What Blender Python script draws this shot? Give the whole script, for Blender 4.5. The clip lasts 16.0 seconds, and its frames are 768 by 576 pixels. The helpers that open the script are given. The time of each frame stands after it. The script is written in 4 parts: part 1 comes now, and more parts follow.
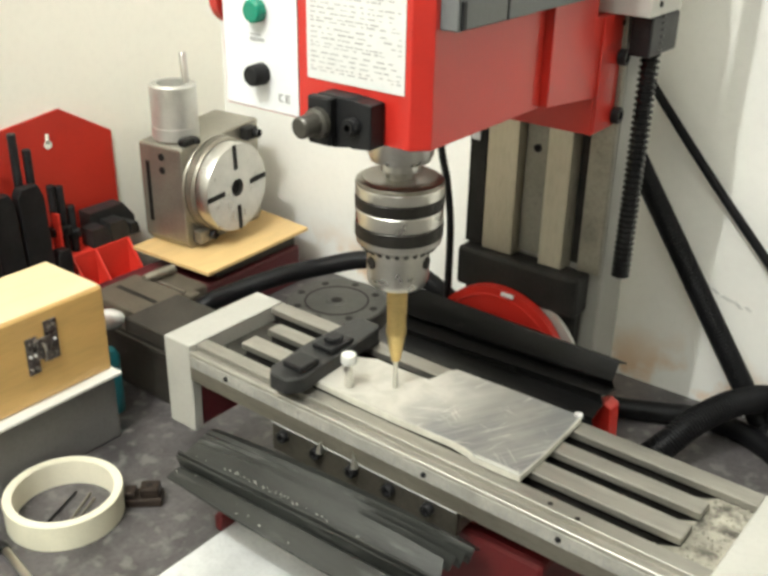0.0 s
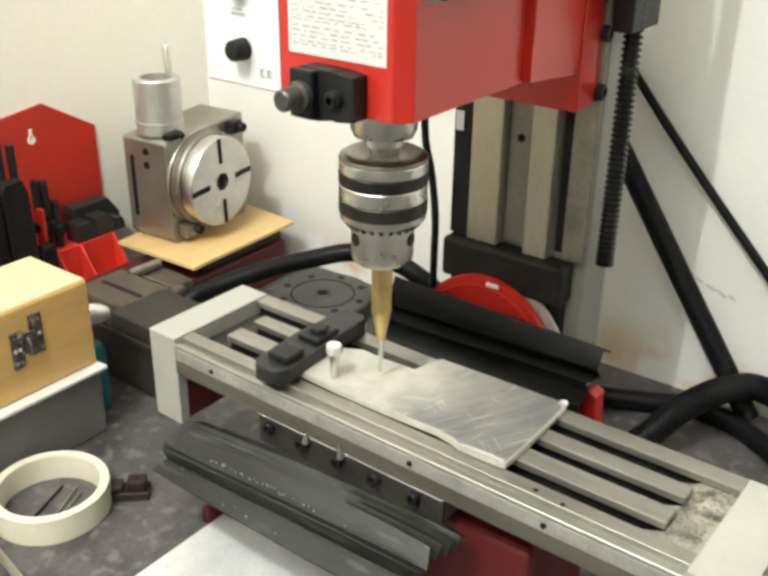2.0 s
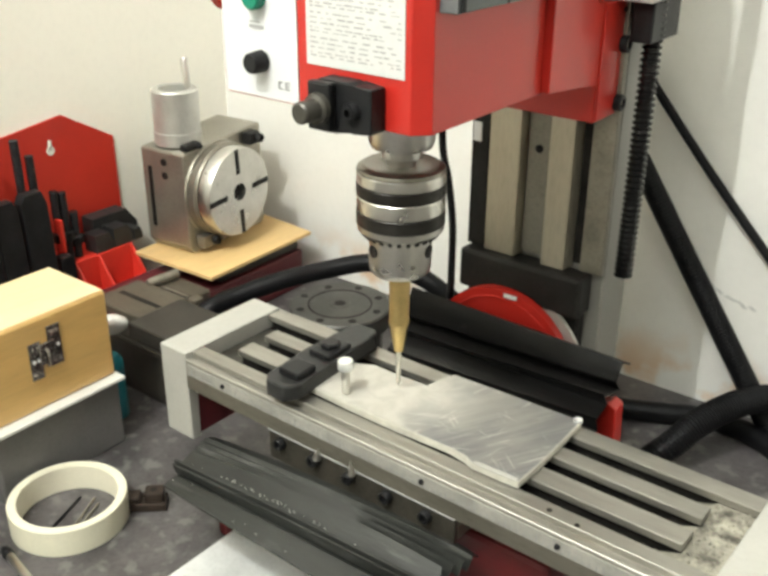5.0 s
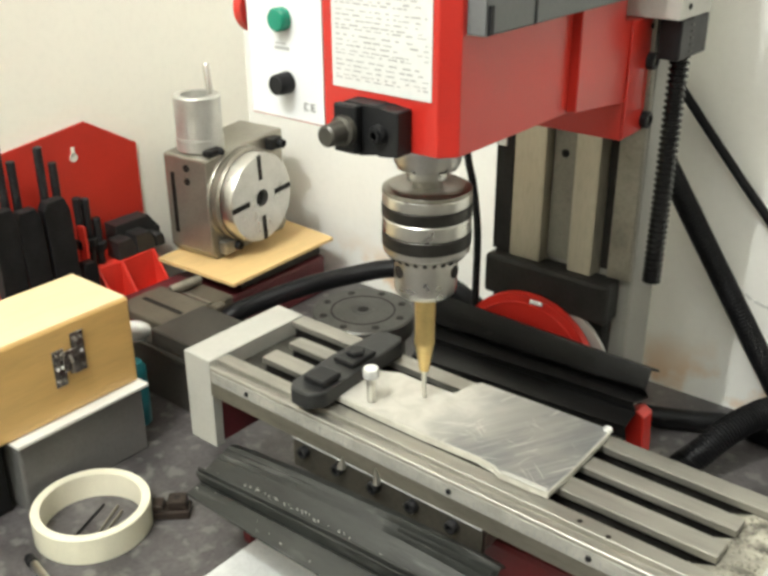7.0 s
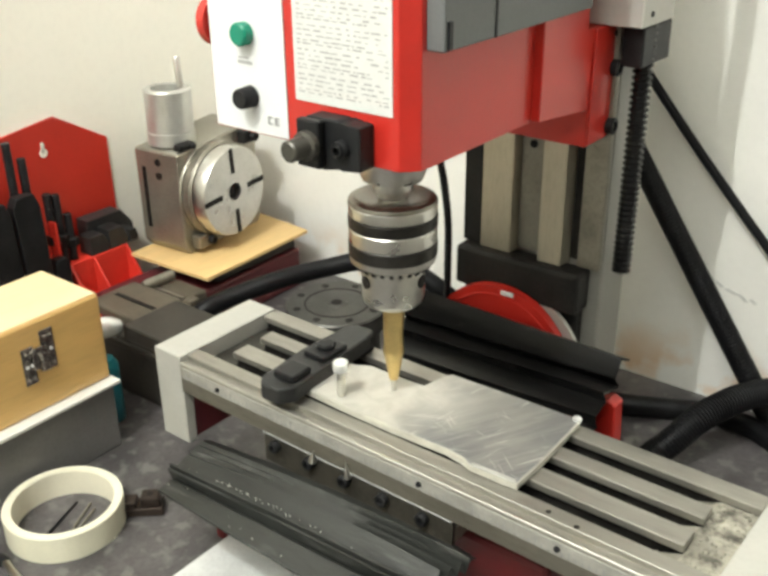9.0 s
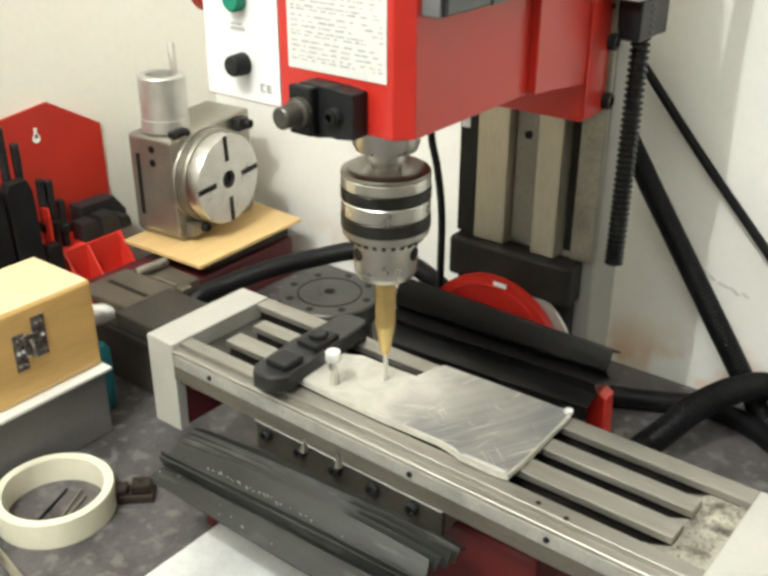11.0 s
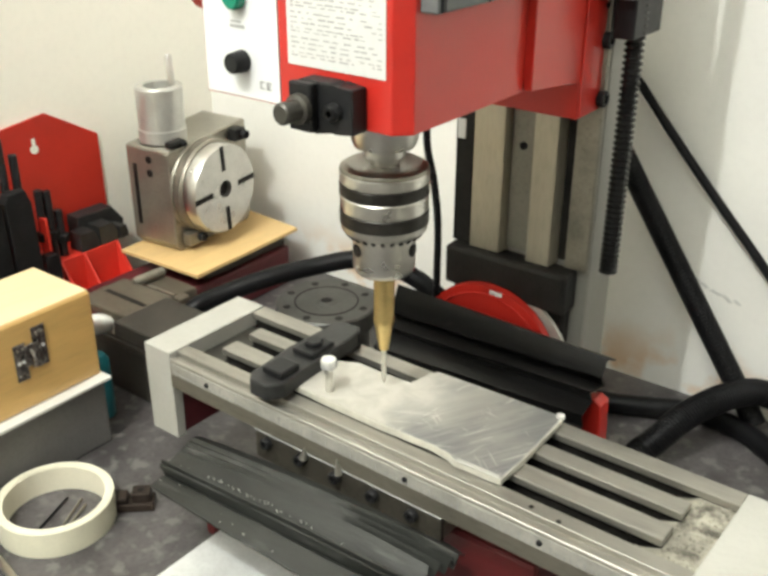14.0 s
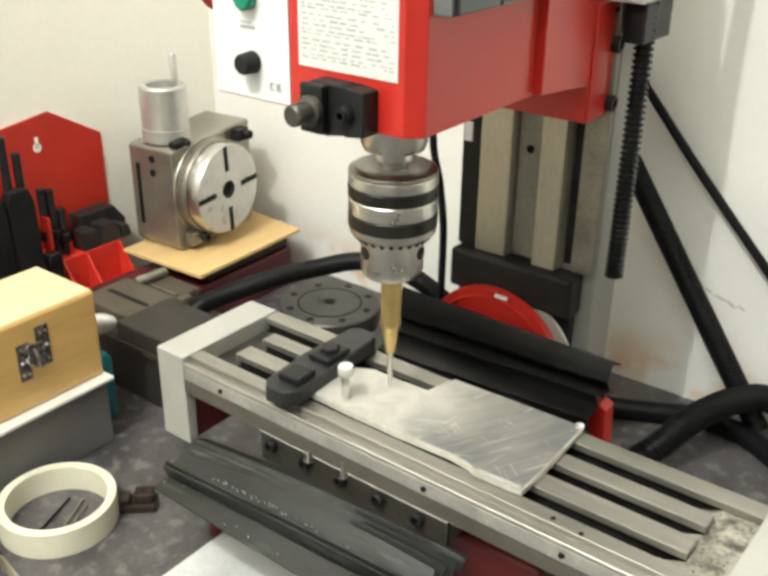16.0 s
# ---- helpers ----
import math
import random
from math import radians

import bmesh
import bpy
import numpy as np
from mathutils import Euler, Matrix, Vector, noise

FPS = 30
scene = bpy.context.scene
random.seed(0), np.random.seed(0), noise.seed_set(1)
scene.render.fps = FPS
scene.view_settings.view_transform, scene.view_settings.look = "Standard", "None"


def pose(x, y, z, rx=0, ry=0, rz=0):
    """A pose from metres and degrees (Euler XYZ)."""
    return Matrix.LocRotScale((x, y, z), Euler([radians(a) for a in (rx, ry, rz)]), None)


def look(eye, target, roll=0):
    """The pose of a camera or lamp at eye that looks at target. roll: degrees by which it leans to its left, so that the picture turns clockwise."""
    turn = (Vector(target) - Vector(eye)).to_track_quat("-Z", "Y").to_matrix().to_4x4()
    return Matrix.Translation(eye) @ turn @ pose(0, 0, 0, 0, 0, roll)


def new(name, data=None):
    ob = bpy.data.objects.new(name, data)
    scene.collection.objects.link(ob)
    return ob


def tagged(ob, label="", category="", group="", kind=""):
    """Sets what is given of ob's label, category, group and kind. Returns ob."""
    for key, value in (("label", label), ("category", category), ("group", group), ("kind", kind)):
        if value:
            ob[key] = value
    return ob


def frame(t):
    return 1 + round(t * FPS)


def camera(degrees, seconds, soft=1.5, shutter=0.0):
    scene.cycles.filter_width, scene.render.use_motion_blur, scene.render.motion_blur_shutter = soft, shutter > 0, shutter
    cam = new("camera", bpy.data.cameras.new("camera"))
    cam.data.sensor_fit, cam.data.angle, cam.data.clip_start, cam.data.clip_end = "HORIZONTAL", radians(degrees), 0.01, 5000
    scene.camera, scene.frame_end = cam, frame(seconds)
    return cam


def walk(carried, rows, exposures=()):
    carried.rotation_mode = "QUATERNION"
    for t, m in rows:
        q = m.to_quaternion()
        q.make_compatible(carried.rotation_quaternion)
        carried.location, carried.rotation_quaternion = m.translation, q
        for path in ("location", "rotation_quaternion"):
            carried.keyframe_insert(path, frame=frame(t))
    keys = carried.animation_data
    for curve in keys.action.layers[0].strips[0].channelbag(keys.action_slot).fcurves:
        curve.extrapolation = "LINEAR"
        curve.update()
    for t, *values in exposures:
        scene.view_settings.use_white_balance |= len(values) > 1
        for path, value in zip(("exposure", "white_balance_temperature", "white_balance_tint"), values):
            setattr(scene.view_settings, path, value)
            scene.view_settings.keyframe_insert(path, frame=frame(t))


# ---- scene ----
# the camera, held by hand, drifting a few millimetres
cam = camera(43.86, 16.0, soft=3.3)
PATH = [
    (0.0, pose(0.4938, -0.3887, 0.3356, 64.363, -0.916, 37.677)),
    (0.5, pose(0.4930, -0.3890, 0.3346, 64.316, -1.015, 37.591)),
    (1.0, pose(0.4928, -0.3907, 0.3344, 64.309, -1.026, 37.534)),
    (1.5, pose(0.4964, -0.3904, 0.3317, 64.228, -0.601, 36.893)),
    (2.0, pose(0.4976, -0.3894, 0.3315, 64.235, -0.744, 36.838)),
    (2.5, pose(0.4942, -0.3907, 0.3317, 64.289, -0.652, 37.310)),
    (3.0, pose(0.4955, -0.3896, 0.3323, 64.362, -0.465, 37.373)),
    (3.5, pose(0.4954, -0.3884, 0.3347, 64.467, -0.675, 37.315)),
    (4.0, pose(0.4956, -0.3896, 0.3347, 64.521, -0.606, 37.379)),
    (6.5, pose(0.4924, -0.3852, 0.3300, 65.017, 0.085, 38.473)),
    (7.0, pose(0.4884, -0.3857, 0.3310, 65.012, 0.218, 38.718)),
    (7.5, pose(0.4876, -0.3860, 0.3333, 65.035, 0.207, 38.873)),
    (8.0, pose(0.4917, -0.3844, 0.3340, 64.495, 0.356, 37.705)),
    (8.5, pose(0.4951, -0.3783, 0.3320, 64.460, 0.655, 37.574)),
    (11.0, pose(0.4962, -0.3760, 0.3325, 63.757, -0.129, 37.538)),
    (11.5, pose(0.4971, -0.3753, 0.3333, 63.625, 0.013, 37.418)),
    (12.0, pose(0.4972, -0.3785, 0.3360, 63.592, -0.300, 36.910)),
    (12.5, pose(0.5011, -0.3817, 0.3359, 63.884, -0.306, 36.221)),
    (13.0, pose(0.5006, -0.3839, 0.3391, 64.254, -0.363, 36.654)),
    (13.5, pose(0.5007, -0.3853, 0.3377, 64.095, -0.235, 36.745)),
    (14.0, pose(0.4969, -0.3837, 0.3381, 64.135, -0.140, 37.001)),
    (14.5, pose(0.4956, -0.3826, 0.3369, 64.044, -0.383, 37.147)),
    (15.0, pose(0.4957, -0.3840, 0.3378, 64.173, -0.282, 36.868)),
    (15.5, pose(0.4913, -0.3864, 0.3386, 64.365, -0.785, 37.093)),
    (16.0, pose(0.4897, -0.3863, 0.3388, 64.149, -0.706, 36.980)),
]
walk(cam, PATH, [(0.0, 0.0), (16.0, 0.0)])

# ---------- light: a warm room lamp overhead and a work lamp beside the camera ----------
world = bpy.data.worlds.new("room_world")
world.use_nodes = True
world.node_tree.nodes["Background"].inputs[0].default_value = (1.0, 0.98, 0.94, 1)
world.node_tree.nodes["Background"].inputs[1].default_value = 0.05
scene.world = world


def lamp(name, kind, energy, colour, m, size=0.1, size_y=None):
    data = bpy.data.lights.new(name, kind)
    data.energy, data.color = energy, colour
    if kind == "AREA":
        data.shape, data.size, data.size_y = "RECTANGLE", size, size_y or size
    else:
        data.shadow_soft_size = size
    ob = new(name, data)
    ob.matrix_world = m
    return ob


lamp("ceiling_light", "AREA", 18.0, (0.96, 1.0, 0.96), look((0.25, -0.95, 1.4), (0.1, 0.15, 0.0)), 1.2, 0.8)
lamp("work_light", "POINT", 43.0, (0.98, 1.0, 0.95), pose(0.162, -0.80, 1.26), 0.014)


# ---------- materials ----------
def mat(name, colour, rough=0.5, metal=0.0, var=0.15, scale=25.0, bump=0.08, fine=350.0, dirt=None, dirt_at=0.62, stretch=(1, 1, 1), spec=0.5, coat=0.0, zone=None):
    """A surface with broad tone variation, fine grain in colour and relief, and stains where asked."""
    m = bpy.data.materials.new(name)
    m.use_nodes = True
    nt = m.node_tree
    b = nt.nodes["Principled BSDF"]
    co = nt.nodes.new("ShaderNodeTexCoord")
    mp = nt.nodes.new("ShaderNodeMapping")
    mp.inputs["Scale"].default_value = stretch
    nt.links.new(co.outputs["Object"], mp.inputs["Vector"])

    def noise_at(s, detail=4.0):
        n = nt.nodes.new("ShaderNodeTexNoise")
        n.inputs["Scale"].default_value, n.inputs["Detail"].default_value = s, detail
        nt.links.new(mp.outputs["Vector"], n.inputs["Vector"])
        return n

    def ramp(n, lo, hi, a, c):
        r = nt.nodes.new("ShaderNodeMapRange")
        r.inputs["From Min"].default_value, r.inputs["From Max"].default_value = lo, hi
        r.inputs["To Min"].default_value, r.inputs["To Max"].default_value = a, c
        nt.links.new(n.outputs["Fac"], r.inputs["Value"])
        return r

    broad, grain = noise_at(scale), noise_at(fine, 6.0)
    mix = nt.nodes.new("ShaderNodeMix")
    mix.data_type = "RGBA"
    mix.inputs["A"].default_value = (*[min(1, v * (1 - var)) for v in colour], 1)
    mix.inputs["B"].default_value = (*[min(1, v * (1 + var)) for v in colour], 1)
    nt.links.new(ramp(broad, 0.3, 0.7, 0, 1).outputs[0], mix.inputs["Factor"])
    out = mix
    sp = nt.nodes.new("ShaderNodeMix")
    sp.data_type = "RGBA"
    sp.blend_type = "MULTIPLY"
    sp.inputs["B"].default_value = (0.7, 0.7, 0.7, 1)
    nt.links.new(out.outputs["Result"], sp.inputs["A"])
    nt.links.new(ramp(grain, 0.45, 0.75, 0, min(1, var * 3)).outputs[0], sp.inputs["Factor"])
    out = sp
    if dirt:
        st = nt.nodes.new("ShaderNodeMix")
        st.data_type = "RGBA"
        st.inputs["B"].default_value = (*dirt, 1)
        nt.links.new(out.outputs["Result"], st.inputs["A"])
        soil = ramp(noise_at(scale * 2.3, 8.0), dirt_at, dirt_at + 0.12, 0, 0.85)
        if zone:
            axis, lo, hi, wobble = zone
            sep = nt.nodes.new("ShaderNodeSeparateXYZ")
            nt.links.new(co.outputs["Object"], sep.inputs[0])
            add = nt.nodes.new("ShaderNodeMath")
            add.operation = "MULTIPLY_ADD"
            add.inputs[1].default_value = wobble
            nt.links.new(noise_at(wobble and 38.0, 3.0).outputs["Fac"], add.inputs[0])
            nt.links.new(sep.outputs[axis], add.inputs[2])
            mask = nt.nodes.new("ShaderNodeMapRange")
            mask.interpolation_type = "SMOOTHSTEP"
            mask.inputs["From Min"].default_value, mask.inputs["From Max"].default_value = lo, hi
            nt.links.new(add.outputs[0], mask.inputs["Value"])
            both = nt.nodes.new("ShaderNodeMath")
            both.operation = "MULTIPLY"
            nt.links.new(soil.outputs[0], both.inputs[0])
            nt.links.new(mask.outputs[0], both.inputs[1])
            soil = both
        nt.links.new(soil.outputs[0], st.inputs["Factor"])
        out = st
    nt.links.new(out.outputs["Result"], b.inputs["Base Color"])
    nt.links.new(ramp(broad, 0.3, 0.7, max(0.03, rough * 0.85), min(1, rough * 1.15)).outputs[0], b.inputs["Roughness"])
    b.inputs["Metallic"].default_value = metal
    b.inputs["Specular IOR Level"].default_value = spec
    b.inputs["Coat Weight"].default_value = coat
    b.inputs["Coat Roughness"].default_value = 0.12
    if bump:
        bp = nt.nodes.new("ShaderNodeBump")
        bp.inputs["Strength"].default_value, bp.inputs["Distance"].default_value = bump, 0.001
        nt.links.new(grain.outputs["Fac"], bp.inputs["Height"])
        nt.links.new(bp.outputs["Normal"], b.inputs["Normal"])
    return m


wall_paint = mat("wall_paint", (0.91, 0.89, 0.80), 0.7, var=0.03, scale=4, bump=0.15, fine=140)
wall_white = mat("wall_white", (0.87, 0.858, 0.81), 0.65, var=0.03, scale=9, bump=0.12, fine=140, dirt=(0.72, 0.48, 0.28), dirt_at=0.47, zone=(2, -0.045, -0.115, 0.03))
ceiling_paint = mat("ceiling_paint", (0.8, 0.79, 0.75), 0.8, var=0.03)
bench_top = mat("bench_top", (0.084, 0.077, 0.078), 0.38, var=0.38, scale=34, bump=0.25, fine=260, dirt=(0.165, 0.158, 0.15), dirt_at=0.54)
red_paint = mat("red_paint", (0.49, 0.023, 0.015), 0.34, var=0.06, scale=18, bump=0.05, fine=500, coat=0.15)
# the machine's red, darkened to carry the shade under the table
red_shaded = mat("red_shaded", (0.10, 0.006, 0.007), 0.45, var=0.15, scale=30)
maroon = mat("maroon_surface", (0.10, 0.014, 0.018), 0.5, var=0.2)
rack_red = mat("rack_red", (0.50, 0.030, 0.017), 0.38, var=0.08, scale=20)
tray_red = mat("tray_red", (0.68, 0.04, 0.025), 0.4, var=0.1)
panel_white = mat("panel_white", (0.69, 0.695, 0.70), 0.35, var=0.02, bump=0.02)
label_white = mat("label_white", (0.62, 0.62, 0.60), 0.4, var=0.05, scale=40, bump=0.02)
ink = mat("ink_grey", (0.38, 0.38, 0.38), 0.6, var=0.2, scale=80, bump=0)
ink_dark = mat("ink_dark", (0.12, 0.12, 0.13), 0.6, bump=0)
black_oxide = mat("black_oxide", (0.013, 0.013, 0.014), 0.38, var=0.3, scale=90, bump=0.1, spec=0.24)
dusty_black = mat("dusty_black", (0.026, 0.026, 0.026), 0.45, var=0.3, scale=70, bump=0.15, spec=0.35)
black_plastic = mat("black_plastic", (0.011, 0.011, 0.012), 0.42, var=0.25, scale=60, bump=0.1, spec=0.24)
grey_plastic = mat("grey_cover", (0.12, 0.125, 0.125), 0.5, var=0.1)
rubber = mat("rubber", (0.023, 0.024, 0.022), 0.38, var=0.4, scale=45, bump=0.3, fine=260, dirt=(0.085, 0.085, 0.08), dirt_at=0.60, stretch=(0.22, 1, 1), spec=0.4)
sleeve_black = mat("sleeve_black", (0.010, 0.010, 0.010), 0.20, var=0.25, scale=60, spec=0.5)
# rear cover's rubber, blacker than the front: shadow in the pleats painted in
rubber_shaded = mat("rubber_shaded", (0.0075, 0.0072, 0.007), 0.40, var=0.45, scale=40, bump=0.25, dirt=(0.09, 0.087, 0.08), dirt_at=0.66, stretch=(0.25, 1, 1), spec=0.28)
hose_black = mat("hose_black", (0.006, 0.006, 0.007), 0.45, var=0.25, scale=50, spec=0.18)
ground_steel = mat("ground_steel", (0.36, 0.345, 0.31), 0.48, 0.8, var=0.16, scale=35, bump=0.12, fine=220, stretch=(0.2, 1, 1), dirt=(0.30, 0.26, 0.19), dirt_at=0.70)
dull_steel = mat("dull_steel", (0.27, 0.25, 0.21), 0.42, 0.75, var=0.2, scale=40, bump=0.15, dirt=(0.12, 0.10, 0.07), dirt_at=0.66)
way_steel = mat("way_steel", (0.50, 0.46, 0.37), 0.38, 0.75, var=0.15, scale=18, bump=0.1, stretch=(1, 1, 0.25), dirt=(0.20, 0.16, 0.10), dirt_at=0.68)
column_grey = mat("column_grey", (0.22, 0.21, 0.18), 0.45, 0.4, var=0.2, scale=20)
column_side = mat("column_side", (0.28, 0.272, 0.248), 0.42, 0.1, var=0.08, scale=20)
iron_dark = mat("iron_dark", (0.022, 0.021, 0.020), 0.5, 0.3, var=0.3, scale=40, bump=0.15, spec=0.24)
# near-black that puts the shade inside slots, holes and gaps into the colour
slot_shade = mat("slot_shade", (0.020, 0.018, 0.016), 0.55, 0.3, var=0.4, scale=60, bump=0.2, spec=0.24)
gib_dark = mat("gib_dark", (0.075, 0.067, 0.054), 0.45, 0.6, var=0.25, scale=40, bump=0.15, dirt=(0.05, 0.045, 0.035), dirt_at=0.60)
swarf_floor = mat("swarf_floor", (0.38, 0.36, 0.30), 0.55, 0.3, var=0.35, scale=30, bump=0.8, fine=330, dirt=(0.055, 0.05, 0.04), dirt_at=0.50)
pocket_floor = mat("pocket_floor", (0.060, 0.057, 0.048), 0.5, 0.5, var=0.35, scale=50, bump=0.2)
cast_white = mat("cast_aluminium", (0.47, 0.465, 0.43), 0.45, 0.25, var=0.06, scale=30, bump=0.1)


def rubbed_plate(name):
    """Aluminium sheet: dull and dusty where it was milled, rubbed bright with clouds and scratches beyond."""
    m = bpy.data.materials.new(name)
    m.use_nodes = True
    nt = m.node_tree
    b = nt.nodes["Principled BSDF"]
    co = nt.nodes.new("ShaderNodeTexCoord")

    def noise_at(scale, detail=4.0, turn=0, stretch=(1, 1, 1), warp=0.0):
        spin = nt.nodes.new("ShaderNodeMapping")
        spin.inputs["Rotation"].default_value = (0, 0, radians(turn))
        nt.links.new(co.outputs["Object"], spin.inputs["Vector"])
        mp = nt.nodes.new("ShaderNodeMapping")
        mp.inputs["Scale"].default_value = stretch
        nt.links.new(spin.outputs["Vector"], mp.inputs["Vector"])
        n = nt.nodes.new("ShaderNodeTexNoise")
        n.inputs["Scale"].default_value, n.inputs["Detail"].default_value = scale, detail
        n.inputs["Distortion"].default_value = warp
        nt.links.new(mp.outputs["Vector"], n.inputs["Vector"])
        return n.outputs["Fac"]

    def ramp(v, lo, hi, a=0.0, c=1.0):
        r = nt.nodes.new("ShaderNodeMapRange")
        r.interpolation_type = "SMOOTHSTEP"
        for k, x in (("From Min", lo), ("From Max", hi), ("To Min", a), ("To Max", c)):
            r.inputs[k].default_value = x
        nt.links.new(v, r.inputs["Value"])
        return r.outputs[0]

    def maths(kind, a, c):
        n = nt.nodes.new("ShaderNodeMath")
        n.operation = kind
        for k, v in enumerate((a, c)):
            if isinstance(v, float):
                n.inputs[k].default_value = v
            else:
                nt.links.new(v, n.inputs[k])
        return n.outputs[0]

    def blend(fac, a, c):
        n = nt.nodes.new("ShaderNodeMix")
        n.data_type = "RGBA"
        nt.links.new(fac, n.inputs["Factor"])
        for k, v in (("A", a), ("B", c)):
            if isinstance(v, tuple):
                n.inputs[k].default_value = (*v, 1)
            else:
                nt.links.new(v, n.inputs[k])
        return n.outputs["Result"]

    sep = nt.nodes.new("ShaderNodeSeparateXYZ")
    nt.links.new(co.outputs["Object"], sep.inputs[0])
    along_x = maths("ADD", sep.outputs[0], maths("MULTIPLY", noise_at(32, 3), 0.055))
    along_x = maths("SUBTRACT", along_x, maths("MULTIPLY", sep.outputs[1], 0.15))
    bare = ramp(along_x, 0.214, 0.262)
    cloud = noise_at(42, 3, 20, (1, 0.6, 1))
    metal_colour = blend(ramp(cloud, 0.36, 0.64), (0.27, 0.275, 0.275), (0.37, 0.368, 0.345))
    metal_colour = blend(ramp(noise_at(420, 4, -62, (0.06, 1, 1)), 0.42, 0.66, 0.0, 0.28), metal_colour, (0.50, 0.495, 0.465))
    dust_colour = blend(ramp(noise_at(75, 6, 0, (1, 1, 1), 0.6), 0.35, 0.68), (0.45, 0.432, 0.385), (0.53, 0.512, 0.462))
    colour = blend(bare, dust_colour, metal_colour)
    for turn, scale, strength in ((-62, 330, 0.75), (-28, 380, 0.6), (38, 350, 0.5), (-80, 300, 0.6), (12, 360, 0.5)):
        line = noise_at(float(scale), 1, turn, (0.045, 1.0, 1))
        patch = maths("MULTIPLY", bare, ramp(noise_at(55.0 + turn * 0.2, 2), 0.50, 0.62, 0.0, strength * 0.6))
        colour = blend(maths("MULTIPLY", ramp(line, 0.66, 0.71), patch), colour, (0.86, 0.85, 0.79))
    nt.links.new(colour, b.inputs["Base Color"])
    rough = maths("ADD", maths("MULTIPLY", bare, -0.20), ramp(cloud, 0.3, 0.7, 0.60, 0.68))
    nt.links.new(rough, b.inputs["Roughness"])
    nt.links.new(ramp(bare, 0.0, 1.0, 0.25, 0.62), b.inputs["Metallic"])
    bp = nt.nodes.new("ShaderNodeBump")
    bp.inputs["Strength"].default_value, bp.inputs["Distance"].default_value = 0.08, 0.001
    nt.links.new(noise_at(300, 5, -62, (0.1, 1, 1)), bp.inputs["Height"])
    nt.links.new(bp.outputs["Normal"], b.inputs["Normal"])
    return m


plate_alu = rubbed_plate("plate_aluminium")
plate_edge = mat("plate_edge", (0.56, 0.545, 0.49), 0.42, 0.4, var=0.12, scale=90, bump=0.3)

scale_steel = mat("scale_steel", (0.42, 0.41, 0.375), 0.45, 0.4, var=0.15, scale=70, bump=0.15, dirt=(0.16, 0.15, 0.12), dirt_at=0.66)
drum_alu = mat("drum_aluminium", (0.60, 0.60, 0.57), 0.42, 0.75, var=0.10, scale=40, bump=0.1)
vise_iron = mat("vise_iron", (0.050, 0.045, 0.038), 0.5, 0.2, var=0.25, scale=35, bump=0.15, spec=0.3)
bright_steel = mat("bright_steel", (0.66, 0.65, 0.61), 0.30, 1.0, var=0.06, scale=60, bump=0.02)
satin_steel = mat("satin_steel", (0.60, 0.59, 0.56), 0.30, 1.0, var=0.10, scale=50, bump=0.05)
chuck_top = mat("chuck_top", (0.24, 0.225, 0.195), 0.34, 1.0, var=0.15, scale=60, bump=0.05)
brown_iron = mat("brown_iron", (0.13, 0.112, 0.085), 0.45, 0.4, var=0.25, scale=40, bump=0.15)
chuck_dark = mat("chuck_dark", (0.045, 0.042, 0.038), 0.32, 0.7, var=0.2, scale=80, bump=0.3, fine=900, spec=0.24)
brass = mat("brass", (0.72, 0.54, 0.24), 0.36, 1.0, var=0.12, scale=70, bump=0.1)
rot_body = mat("rotary_body", (0.34, 0.32, 0.27), 0.35, 0.7, var=0.15, scale=30, bump=0.1)
plywood = mat("plywood", (0.72, 0.50, 0.23), 0.5, var=0.10, scale=30, bump=0.15, stretch=(1, 0.15, 1))
plywood_edge = mat("plywood_edge", (0.50, 0.32, 0.14), 0.6, var=0.2, scale=90, stretch=(0.3, 0.3, 3))
box_wood = mat("box_wood", (0.66, 0.42, 0.15), 0.36, var=0.12, scale=26, bump=0.1, stretch=(1, 0.12, 1), coat=0.25)
# paler than the box wood: the wall's reflection on the varnish is coloured in
lid_wood_sheen = mat("lid_wood_sheen", (0.78, 0.62, 0.35), 0.30, var=0.08, scale=26, bump=0.05, stretch=(1, 0.12, 1), coat=0.9)
latch_metal = mat("latch_metal", (0.40, 0.37, 0.35), 0.16, 1.0, var=0.5, scale=260, bump=0.9, fine=300)
tape_cream = mat("tape_cream", (0.74, 0.71, 0.56), 0.35, var=0.06, scale=40, bump=0.05, coat=0.2)
tape_core = mat("tape_core", (0.78, 0.74, 0.60), 0.6, var=0.05)
sheet_white = mat("sheet_white", (0.72, 0.71, 0.67), 0.5, var=0.05, bump=0.05)
block_grey = mat("block_grey", (0.16, 0.155, 0.15), 0.5, var=0.15, scale=18)
offcut_alu = mat("offcut_aluminium", (0.76, 0.77, 0.76), 0.40, 0.25, var=0.12, scale=34, bump=0.15)
teal = mat("teal_plastic", (0.02, 0.22, 0.27), 0.35, var=0.1)
green_btn = mat("green_button", (0.0, 0.20, 0.12), 0.25, var=0.05, bump=0)
nickel = mat("nickel_white", (0.82, 0.83, 0.82), 0.22, 0.6, var=0.08, scale=120)

# ---------- shared builders ----------
def link(ob, parent):
    ob.parent = parent
    return ob


